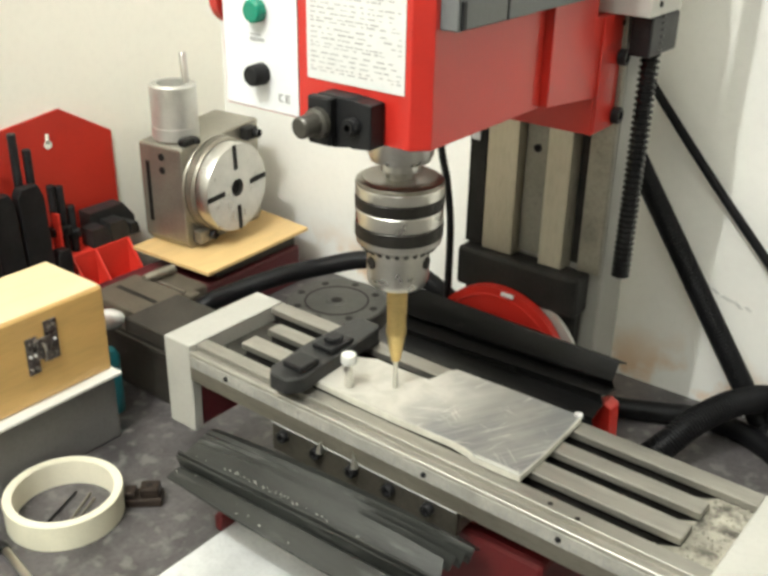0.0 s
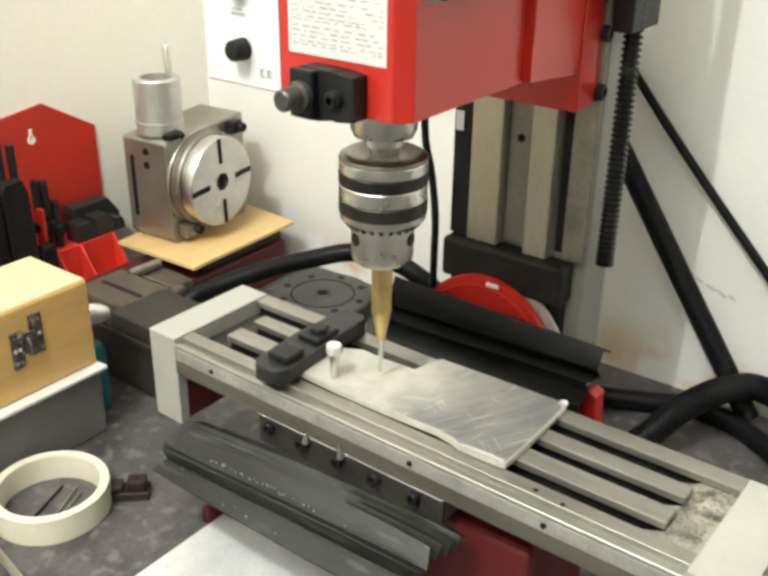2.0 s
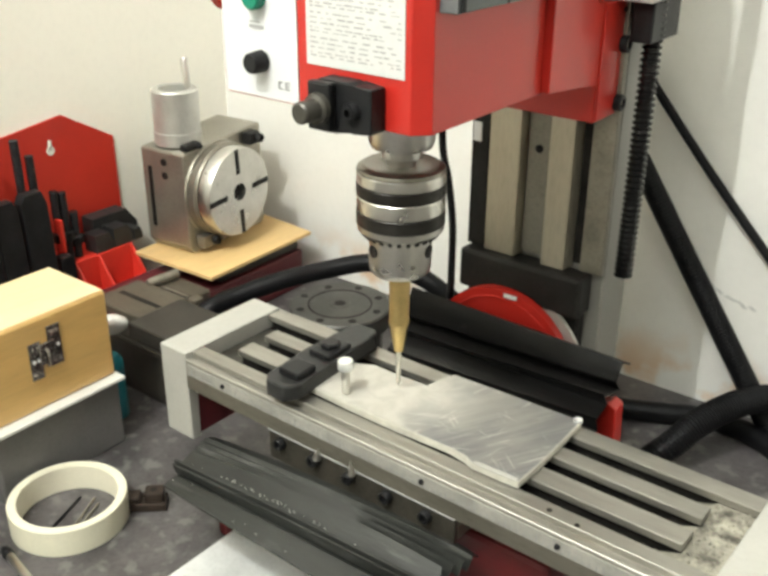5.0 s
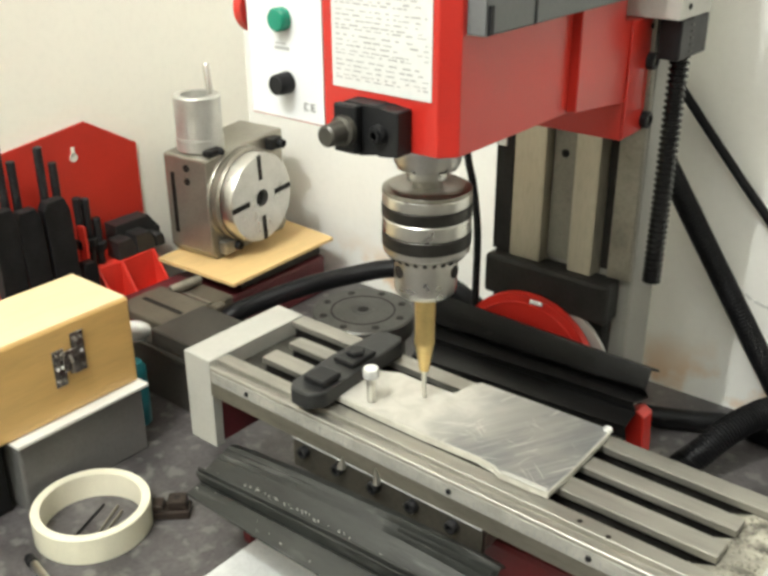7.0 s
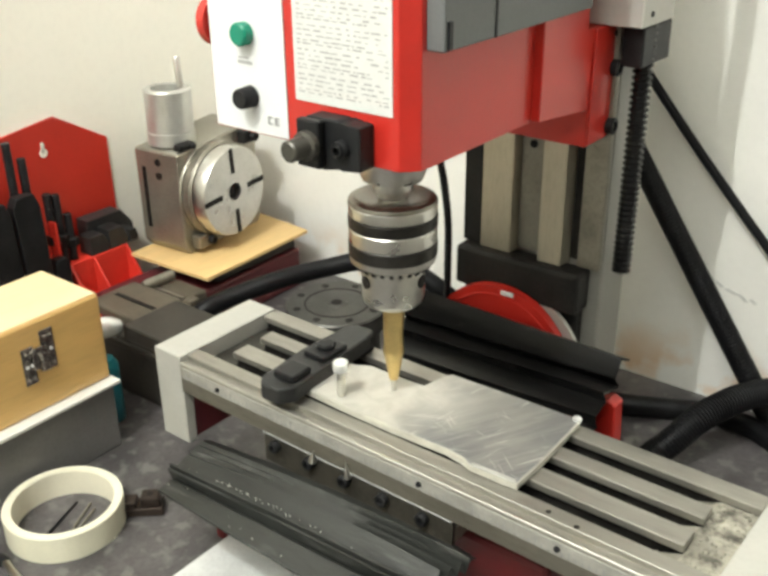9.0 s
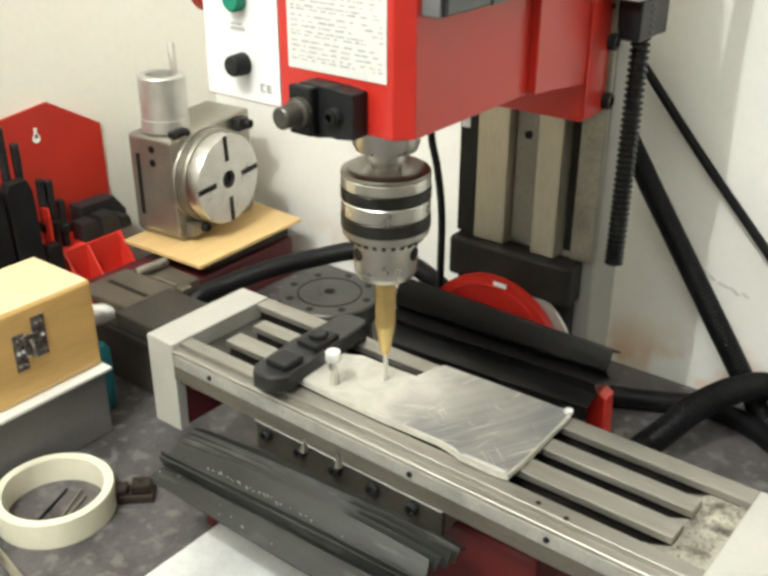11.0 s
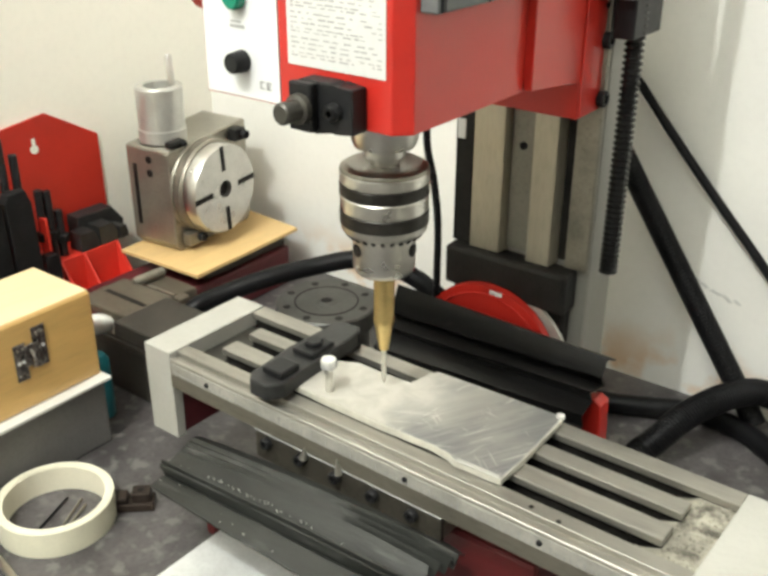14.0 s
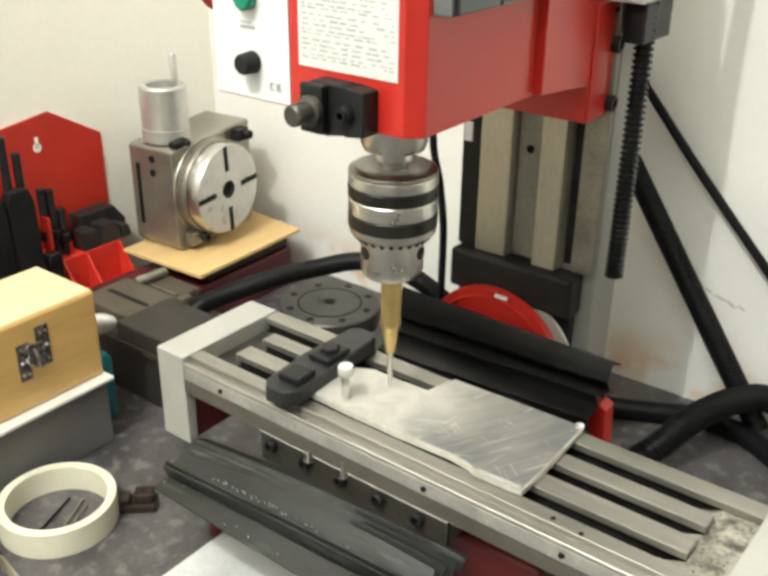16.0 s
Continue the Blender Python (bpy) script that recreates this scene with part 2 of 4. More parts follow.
def part(name, bm, material, parent=None, label="", smooth=False):
    """One mesh object from a bmesh, under a thing or a part."""
    me = bpy.data.meshes.new(name)
    bmesh.ops.recalc_face_normals(bm, faces=bm.faces[:])
    bm.to_mesh(me)
    bm.free()
    me.materials.append(material)
    if smooth:
        for p in me.polygons:
            p.use_smooth = True
        me.set_sharp_from_angle(angle=radians(38))
    ob = new(name, me)
    if parent:
        ob.parent = parent
    if label:
        tagged(ob, label)
    return ob


def thing(name, x, y, z, rz, label, category, group="", kind=""):
    ob = new(name)
    ob.empty_display_size = 0.02
    ob.matrix_world = pose(x, y, z, 0, 0, rz)
    return tagged(ob, label, category, group, kind)


def box(x0, x1, y0, y1, z0, z1, bevel=0.0008, bm=None):
    bm = bm or bmesh.new()
    b = bmesh.new()
    bmesh.ops.create_cube(b, size=1, matrix=Matrix.Translation(((x0 + x1) / 2, (y0 + y1) / 2, (z0 + z1) / 2)) @ Matrix.Diagonal((x1 - x0, y1 - y0, z1 - z0, 1)))
    if bevel:
        bmesh.ops.bevel(b, geom=b.edges[:], offset=bevel, segments=2, affect="EDGES", profile=0.5)
    return merge(bm, b)


def merge(bm, b, m=None):
    if m:
        bmesh.ops.transform(b, matrix=m, verts=b.verts[:])
    me = bpy.data.meshes.new("tmp")
    b.to_mesh(me)
    b.free()
    bm.from_mesh(me)
    bpy.data.meshes.remove(me)
    return bm


def lathe(profile, n=48, axis=Matrix.Identity(4), bm=None):
    """Revolve (radius, height) pairs round z, closed at both ends."""
    bm = bm or bmesh.new()
    b = bmesh.new()
    rings = []
    for r, h in profile:
        if r < 1e-6:
            rings.append([b.verts.new((0, 0, h))])
        else:
            rings.append([b.verts.new((r * math.cos(a), r * math.sin(a), h)) for a in (2 * math.pi * i / n for i in range(n))])
    for p, q in zip(rings, rings[1:]):
        for i in range(n):
            j = (i + 1) % n
            if len(p) == 1 and len(q) == 1:
                continue
            if len(p) == 1:
                b.faces.new((p[0], q[i], q[j]))
            elif len(q) == 1:
                b.faces.new((p[i], p[j], q[0]))
            else:
                b.faces.new((p[i], p[j], q[j], q[i]))
    for ring in (rings[0], rings[-1]):
        if len(ring) > 1 and profile[0] != profile[-1]:
            b.faces.new(ring)
    return merge(bm, b, axis)


def prism(points, depth, axis=Matrix.Identity(4), bevel=0.0, bm=None):
    """Extrude a flat outline (x, y) from z = 0 to depth."""
    bm = bm or bmesh.new()
    b = bmesh.new()
    low = [b.verts.new((x, y, 0)) for x, y in points]
    high = [b.verts.new((x, y, depth)) for x, y in points]
    b.faces.new(low[::-1])
    b.faces.new(high)
    for i in range(len(points)):
        j = (i + 1) % len(points)
        b.faces.new((low[i], low[j], high[j], high[i]))
    if bevel:
        bmesh.ops.bevel(b, geom=b.edges[:], offset=bevel, segments=2, affect="EDGES", profile=0.5)
    return merge(bm, b, axis)


def spline(points, steps=10):
    """A smooth line through the points (Catmull-Rom)."""
    v = [Vector(p) for p in points]
    v = [v[0] * 2 - v[1]] + v + [v[-1] * 2 - v[-2]]
    out = []
    for a, b, c, d in zip(v, v[1:], v[2:], v[3:]):
        for i in range(steps):
            t = i / steps
            out.append(0.5 * (2 * b + (c - a) * t + (2 * a - 5 * b + 4 * c - d) * t * t + (3 * b - a - 3 * c + d) * t ** 3))
    return out + [v[-2]]


def tube(points, radius, n=14, steps=10, ribs=0.0, pitch=0.004):
    """A round hose along the points; ribs: depth of its corrugation."""
    line = spline(points, steps)
    if ribs:
        fine, carry = [], 0.0
        for a, b in zip(line, line[1:]):
            k = max(1, round((b - a).length / (pitch / 4)))
            fine += [a.lerp(b, i / k) for i in range(k)]
        line = fine + [line[-1]]
    bm = bmesh.new()
    rings, side = [], Vector((0.3, 0.5, 0.8)).normalized()
    for i, p in enumerate(line):
        d = (line[min(i + 1, len(line) - 1)] - line[max(i - 1, 0)]).normalized()
        side = (side - d * side.dot(d)).normalized()
        up = d.cross(side)
        r = radius - (ribs if ribs and i % 4 in (2, 3) else 0)
        rings.append([bm.verts.new(p + r * (side * math.cos(a) + up * math.sin(a))) for a in (2 * math.pi * k / n for k in range(n))])
    for p, q in zip(rings, rings[1:]):
        for i in range(n):
            bm.faces.new((p[i], p[(i + 1) % n], q[(i + 1) % n], q[i]))
    bm.faces.new(rings[0][::-1])
    bm.faces.new(rings[-1])
    return bm


def along(axis):
    """Turns z into the given axis."""
    return Vector((0, 0, 1)).rotation_difference(Vector(axis)).to_matrix().to_4x4()


def put(x, y, z, axis=(0, 0, 1)):
    return Matrix.Translation((x, y, z)) @ along(axis)


def socket_screw(parent, x, y, z, axis, r=0.0035, h=0.004, label=""):
    """A black cap screw with a hexagon socket, its head standing along the axis."""
    hexa = lathe([(r * .55, h * .45), (r * .55, h), (r * .9, h), (r, h * .88), (r, 0), (0, 0)], 18, put(x, y, z, axis))
    lathe([(0, h * .45), (r * .55, h * .45)], 18, put(x, y, z, axis), hexa)
    return part("screw", hexa, black_oxide, parent, label, True)

BENCH = -0.13

# ---------- the room ----------
def slab(name, x0, x1, y0, y1, z0, z1, material, label):
    return tagged(part(name, box(x0, x1, y0, y1, z0, z1, 0), material), label, kind="structure")


slab("ground", -0.33, 2.6, -2.4, 0.378, BENCH - 0.04, BENCH, bench_top, "dark grey scuffed workbench top")
slab("wall_north", -0.36, 2.6, 0.378, 0.43, BENCH - 0.04, 1.5, wall_white, "white painted wall behind the milling machine")
# five flat grey slivers in a falling row on the wall
bm = bmesh.new()
for i, (x, z, w) in enumerate(((0.262, -0.014, 0.005), (0.271, -0.019, 0.004), (0.282, -0.023, 0.0055), (0.292, -0.026, 0.005), (0.301, -0.027, 0.0035))):
    merge(bm, prism([(-w * 1.2, -0.0010), (w * 0.7, -0.0022), (w * 1.3, 0.0002), (-w * 0.6, 0.0018)], 0.0003), Matrix.Translation((x, 0.378, z)) @ Matrix.Rotation(radians(90), 4, "X") @ Matrix.Rotation(radians(-28 + 9 * (i % 3)), 4, "Z"))
part("wall_marks", bm, mat("wall_marks_grey", (0.58, 0.575, 0.545), 0.7, var=0.2), bpy.data.objects["wall_north"], "broken row of grey marks")
slab("wall_west", -0.38, -0.33, -2.4, 0.43, BENCH - 0.04, 1.5, wall_paint, "cream painted side wall")
slab("wall_east", 2.6, 2.65, -2.4, 0.43, BENCH - 0.04, 1.5, wall_paint, "plain cream wall")
slab("wall_south", -0.38, 2.65, -2.45, -2.4, BENCH - 0.04, 1.5, wall_paint, "plain cream wall")
slab("ceiling", -0.38, 2.65, -2.45, 0.43, 1.5, 1.54, ceiling_paint, "white ceiling")

SX, SY = 0.1755, 0.044          # spindle axis
TURN = -0.8                     # the machine's small turn on the bench

# ---------- milling machine: base, saddle, column ----------
base = thing("machine_stand", 0, 0, 0, 0, "red cast iron milling machine base on the bench", "machine stand")
part("casting", box(0.15, 0.31, 0.012, 0.095, BENCH, -0.05, 0.004), red_shaded, base)
part("rear_casting", box(0.12, 0.220, 0.0955, 0.20, BENCH, -0.06, 0.004), iron_dark, base)
bm = prism([(0.2625, -0.129), (0.282, -0.129), (0.277, -0.031), (0.271, -0.0275), (0.2635, -0.031)], 0.014, Matrix.Translation((0, 0.178, 0)) @ along((0, 0, 1)) @ Matrix.Rotation(radians(90), 4, "X"), 0.0012)
part("lug", bm, red_paint, base, "upright red lug beside the rear cover")
part("foot", box(0.0610, 0.0687, -0.0200, 0.03, BENCH, -0.1165, 0.002), red_shaded, base)

saddle = thing("saddle", 0, 0, 0, TURN, "grey steel saddle under the table with five gib screws", "saddle")
part("body", box(0.105, 0.2575, -0.001, 0.095, -0.0445, -0.0335, 0.001), dull_steel, saddle)
part("gib_plate", box(0.105, 0.2575, -0.0045, -0.0012, -0.050, -0.0280, 0.0006), gib_dark, saddle, "oily dark gib plate")
part("gib_edge", box(0.105, 0.2575, -0.0056, -0.0012, -0.0278, -0.0265, 0.0002), nickel, saddle, "thin bright upper edge")
for i in range(5):
    x = 0.1165 + 0.0301 * i
    socket_screw(saddle, x, -0.0047, -0.0342, (0, -1, 0), 0.0042, 0.0045)
part("pointer", lathe([(0.0001, 0.012), (0.0028, 0.0), (0, 0)], 8, put(0.1795, -0.0062, -0.030, (0, -0.1, 1))), bright_steel, saddle, "bright metal pointer")
part("pointer", lathe([(0.0001, 0.009), (0.0032, 0.0), (0, 0)], 8, put(0.150, -0.0062, -0.031, (0.2, -0.1, 1))), bright_steel, saddle, "bright metal pointer")

column = thing("column", 0, 0, 0, 0, "steel dovetail column of the milling machine with a corrugated sleeve", "column")
part("backbone", box(0.1165, 0.2325, 0.222, 0.262, -0.128, 0.60, 0.0015), column_side, column)
# left flank takes a near-black so its shade sits in the colour
part("shaded_left_flank", box(0.117, 0.1325, 0.213, 0.2218, 0.0407, 0.60, 0.001), iron_dark, column)
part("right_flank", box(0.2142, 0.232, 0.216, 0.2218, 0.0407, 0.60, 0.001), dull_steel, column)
for x0, x1 in ((0.1335, 0.1635), (0.1835, 0.2065)):
    bm = prism([(x0, 0.2218), (x0 + 0.002, 0.2085), (x1 - 0.002, 0.2085), (x1, 0.2218)], 0.559, Matrix.Translation((0, 0, 0.041)), 0.0006)
    part("way", bm, way_steel, column, "ground dovetail way with oil stains")
# dark strip painting the shade between the way and the right flank
part("gap_shade", box(0.2067, 0.2140, 0.2196, 0.2217, 0.045, 0.60, 0.0002), slot_shade, column)
part("groove", box(0.1637, 0.1833, 0.2165, 0.2217, 0.045, 0.60, 0.0004), column_grey, column)
socket_screw(column, 0.1735, 0.2163, 0.1275, (0, -1, 0), 0.003, 0.001)
part("foot_block", box(0.1185, 0.2240, 0.200, 0.2218, 0.008, 0.0405, 0.003), iron_dark, column, "black cast foot block")
part("foot_web", box(0.1215, 0.2205, 0.2095, 0.2216, -0.128, 0.0079, 0.002), iron_dark, column)
part("scale_tag", box(0.119, 0.126, 0.2115, 0.2128, 0.125, 0.140, 0.0003), panel_white, column, "small white tag")
part("corrugated_sleeve", tube([(0.2448, 0.2265, 0.0425), (0.2453, 0.2260, 0.12), (0.2462, 0.2245, 0.24), (0.248, 0.222, 0.50)], 0.0068, 16, 6, 0.0018, 0.0043), sleeve_black, column, "black corrugated sleeve", True)

wheel = thing("round_guard", 0.1650, 0.1945, -0.0405, 0, "red round guard with a silver rim at the column foot", "guard")
part("disc", lathe([(0, -0.005), (0.0585, -0.005), (0.0605, -0.003), (0.0605, 0.004), (0, 0.004)], 64, along((0, -1, 0))), red_paint, wheel, smooth=True)
part("bead", lathe([(0.0525, 0.0041), (0.0545, 0.0041), (0.0541, 0.0052), (0.0529, 0.0052), (0.0525, 0.0041)], 64, along((0, -1, 0))), red_paint, wheel, "raised red bead", True)
part("rim", lathe([(0.0500, -0.0052), (0.0636, -0.0052), (0.0642, -0.0046), (0.0642, -0.0015), (0.0500, -0.0015), (0.0500, -0.0052)], 64, put(0.0052, 0.0045, -0.0035, (0, -1, 0))), cast_white, wheel, "silver metal rim", True)
part("rivet", box(0.002, 0.013, -0.0058, -0.0041, 0.0555, 0.0588, 0.0004), panel_white, wheel)


def pleats(name, lines, material, label, steps=28, thick=0.0014):
    """A folded rubber way cover; each ridge or crease bends from its left end over its middle to its right end."""
    cover = thing(name, 0, 0, 0, 0, label, "way cover")
    grid = []
    for i in range(steps + 1):
        u = i / steps
        row = []
        for k, (a, m, b) in enumerate(lines):
            a, m, b = Vector(a), Vector(m), Vector(b)
            p = a * (1 - u) * (1 - 2 * u) + m * 4 * u * (1 - u) + b * u * (2 * u - 1)
            p.z += 0.0004 * noise.noise(Vector((u * 6, k * 3.1, 0.4)))
            row.append(p)
        grid.append(row)
    drop = Vector((0, 0, thick))
    for k in range(len(lines) - 1):
        bm = bmesh.new()
        ring = [[bm.verts.new(p) for p in (row[k], row[k + 1], row[k + 1] - drop, row[k] - drop)] for row in grid]
        for p, q in zip(ring, ring[1:]):
            for a in range(4):
                b = (a + 1) % 4
                bm.faces.new((p[a], p[b], q[b], q[a]))
        bm.faces.new(ring[0][::-1])
        bm.faces.new(ring[-1])
        part("fold", bm, material, cover, "", True)
    return cover


# ridges and valleys from the saddle outwards; the folds open towards the free end
front_cover = pleats("way_cover", [
    ((0.0470, -0.005, -0.0590), (0.183, -0.005, -0.0462), (0.2725, -0.005, -0.0480)),
    ((0.0470, -0.012, -0.0560), (0.183, -0.012, -0.0455), (0.2730, -0.012, -0.0430)),
    ((0.0472, -0.0150, -0.0572), (0.178, -0.0150, -0.0490), (0.2712, -0.0150, -0.0525)),
    ((0.0472, -0.0165, -0.0568), (0.172, -0.0165, -0.0472), (0.2700, -0.0165, -0.0450)),
    ((0.0474, -0.0195, -0.0588), (0.168, -0.0195, -0.0495), (0.2680, -0.0195, -0.0545)),
    ((0.0474, -0.0210, -0.0580), (0.165, -0.0210, -0.0476), (0.2660, -0.0210, -0.0465)),
    ((0.0476, -0.0245, -0.0602), (0.162, -0.0245, -0.0500), (0.2640, -0.0245, -0.0560)),
    ((0.0476, -0.0260, -0.0595), (0.159, -0.0260, -0.0478), (0.2610, -0.0260, -0.0480)),
    ((0.0470, -0.0360, -0.0640), (0.168, -0.0360, -0.0570), (0.2655, -0.0360, -0.0585)),
    ((0.0435, -0.0375, -0.0618), (0.170, -0.0375, -0.0548), (0.2670, -0.0375, -0.0520)),
    ((0.0430, -0.0390, -0.0622), (0.171, -0.0390, -0.0553), (0.2675, -0.0390, -0.0525)),
    ((0.0440, -0.0396, -0.0648), (0.171, -0.0396, -0.0585), (0.2670, -0.0396, -0.0560)),
    ((0.0442, -0.0408, -0.0630), (0.170, -0.0408, -0.0568), (0.2660, -0.0408, -0.0540)),
    ((0.0450, -0.0422, -0.0634), (0.169, -0.0422, -0.0573), (0.2640, -0.0422, -0.0545)),
    ((0.0500, -0.0425, -0.0690), (0.166, -0.0425, -0.0650), (0.2600, -0.0425, -0.0630)),
    ((0.0540, -0.0470, -0.0650), (0.162, -0.0470, -0.0615), (0.2570, -0.0470, -0.0590)),
    ((0.0580, -0.0620, -0.0630), (0.157, -0.0620, -0.0665), (0.2420, -0.0620, -0.0660))],
    rubber, "folded black rubber way cover in front of the saddle")
bm = bmesh.new()
for i in range(46):
    skirt = i % 4 == 0
    u = random.triangular(0, 0.8, 0.25)
    x, y = 0.055 + 0.19 * u, -0.047 - 0.012 * random.random() if skirt else random.gauss(-0.0355, 0.0008)
    z = -0.0642 - 0.0012 * u if skirt else -0.0625 + 0.0075 * (1 - (1 - min(1, u * 1.9)) ** 2)
    b = bmesh.new()
    bmesh.ops.create_icosphere(b, subdivisions=1, radius=random.uniform(0.0002, 0.0007))
    merge(bm, b, pose(x, y, z, random.uniform(0, 360), random.uniform(0, 360), 0) @ Matrix.Diagonal((2.0, 0.9, 0.5, 1)))
cover_chips = tagged(part("metal_chips", bm, cast_white), "bright metal chips scattered in the folds of the cover", "metal chips", kind="stuff")
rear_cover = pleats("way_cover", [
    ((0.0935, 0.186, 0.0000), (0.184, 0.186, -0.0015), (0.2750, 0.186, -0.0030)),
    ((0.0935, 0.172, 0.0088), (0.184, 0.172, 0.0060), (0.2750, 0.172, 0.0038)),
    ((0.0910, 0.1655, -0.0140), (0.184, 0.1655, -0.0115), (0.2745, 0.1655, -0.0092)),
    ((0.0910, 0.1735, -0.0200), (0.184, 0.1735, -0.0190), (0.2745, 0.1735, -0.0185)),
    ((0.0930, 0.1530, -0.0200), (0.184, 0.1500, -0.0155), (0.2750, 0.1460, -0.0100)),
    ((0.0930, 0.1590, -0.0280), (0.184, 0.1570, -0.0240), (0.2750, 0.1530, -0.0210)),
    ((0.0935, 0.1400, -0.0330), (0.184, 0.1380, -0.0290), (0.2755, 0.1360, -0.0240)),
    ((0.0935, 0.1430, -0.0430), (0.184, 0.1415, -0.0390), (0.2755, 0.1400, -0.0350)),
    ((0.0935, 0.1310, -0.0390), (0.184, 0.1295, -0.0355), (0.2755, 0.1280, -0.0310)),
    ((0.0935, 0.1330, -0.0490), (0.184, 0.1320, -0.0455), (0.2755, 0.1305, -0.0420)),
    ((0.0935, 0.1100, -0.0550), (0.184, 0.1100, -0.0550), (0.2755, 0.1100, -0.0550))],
    rubber_shaded, "folded black rubber way cover behind the table")

# ---------- the slotted table (local z = 0 is its top) ----------
table = thing("milling_table", 0, 0, 0, TURN, "ground steel milling table with three slots and aluminium end brackets", "milling table")
part("bed", box(0.0312, 0.409, 0.0125, 0.0915, -0.031, -0.0222, 0.0006), dull_steel, table)
# added sheet: same steel, darkened to stand in for less reflected light
part("front_face", box(0.0316, 0.4086, -0.0056, -0.0053, -0.0260, -0.0150, 0), mat("shaded_steel", (0.20, 0.185, 0.15), 0.42, 0.6, var=0.2, scale=30, bump=0.1, stretch=(0.3, 1, 1), dirt=(0.30, 0.285, 0.24), dirt_at=0.64), table, "smudged front face with dimmer reflection in its colour")
# front rail: flat strip, groove, raised lip and front face
X2YZ = Matrix(((0, 0, 1, 0.0312), (1, 0, 0, 0), (0, 1, 0, 0), (0, 0, 0, 1)))
part("front_rail", prism([(0.0125, 0), (0.0026, 0), (0.0022, -0.0005), (0.0022, -0.0042), (-0.0014, -0.0042), (-0.0018, -0.003), (-0.0046, -0.003), (-0.0052, -0.0036), (-0.0052, -0.0262), (0.0124, -0.0262)], 0.3778, X2YZ), ground_steel, table)
part("rear_rail", box(0.0312, 0.409, 0.078, 0.0915, -0.0050, 0, 0.0005), ground_steel, table)
# rear wall, stems and floors are coloured as the shade under the lips
part("rear_wall", box(0.0312, 0.409, 0.0815, 0.0913, -0.0220, -0.0051, 0.0005), slot_shade, table)
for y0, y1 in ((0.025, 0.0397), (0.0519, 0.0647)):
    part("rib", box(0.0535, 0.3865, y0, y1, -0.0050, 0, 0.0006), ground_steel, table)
    part("rib_stem", box(0.0540, 0.3860, y0 + 0.0035, y1 - 0.0035, -0.0220, -0.0051, 0), slot_shade, table)
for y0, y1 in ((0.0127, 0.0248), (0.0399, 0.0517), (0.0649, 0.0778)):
    part("slot", box(0.0535, 0.3865, y0, y1, -0.0221, -0.0180, 0), slot_shade, table)
part("pocket", box(0.0314, 0.0533, 0.0127, 0.0778, -0.0221, -0.0115, 0), pocket_floor, table)
part("pocket", box(0.3867, 0.4088, 0.0127, 0.0778, -0.0221, -0.0050, 0), swarf_floor, table, "end pocket full of metal chips")
part("scale_strip", box(0.034, 0.405, -0.0062, -0.0054, -0.0145, -0.0055, 0.0001), scale_steel, table, "engraved metal scale strip")
ticks = {}
for i in range(92):
    h = 0.0045 if i % 5 == 0 else 0.0022
    if h not in ticks:
        tick = part("tick_mark", box(0, 0.0005, -0.0065, -0.0061, -0.0135, -0.0135 + h, 0), ink, table)
        ticks[h] = tick.data
    else:
        tick = new("tick_mark", ticks[h])
        tick.parent = table
    tick.location.x = 0.038 + 0.004 * i
for x in (0.070, 0.2405, 0.331):
    part("stop_screw", lathe([(0, 0.0012), (0.0016, 0.0012), (0.0019, 0.0), (0, 0)], 12, put(x, -0.0062, -0.010, (0, -1, 0))), black_oxide, table)
for x, y in ((0.318, 0.0065), (0.336, 0.0045)):
    part("pin_hole", lathe([(0, 0.0001), (0.0016, 0.0001), (0.0016, -0.001), (0, -0.001)], 12, put(x, y, 0.0001)), slot_shade, table)
for x0, x1 in ((0.0035, 0.031), (0.4092, 0.440)):
    br = part("end_bracket", prism([(-0.0047, -0.0712), (0.0035, -0.0712), (0.0035, -0.0125), (0.0905, -0.0125), (0.0905, 0.0012), (-0.0047, 0.0012)], x1 - x0, Matrix(((0, 0, 1, x0), (1, 0, 0, 0), (0, 1, 0, 0), (0, 0, 0, 1))), 0.0008), cast_white, table, "cast aluminium end bracket")
    # dark red block filling the inner side of the bracket
    part("inner_cheek", box(x0 + 0.002, x1 - 0.002, 0.0037, 0.089, -0.0705, -0.0128, 0.0005), maroon, br, "dark red inner cheek")

for y0, y1 in ((0.0399, 0.0517), (0.0649, 0.0778), (0.0127, 0.0248)):
    part("packed_swarf", prism([(0.358, -0.0180), (0.3866, -0.0180), (0.3866, -0.0052), (0.376, -0.0095)], y1 - y0, Matrix(((1, 0, 0, 0), (0, 0, 1, y0), (0, 1, 0, 0), (0, 0, 0, 1)))), swarf_floor, table, "heap of chips at a slot end")

# clutter of chips in the right pocket and slots
bm = bmesh.new()
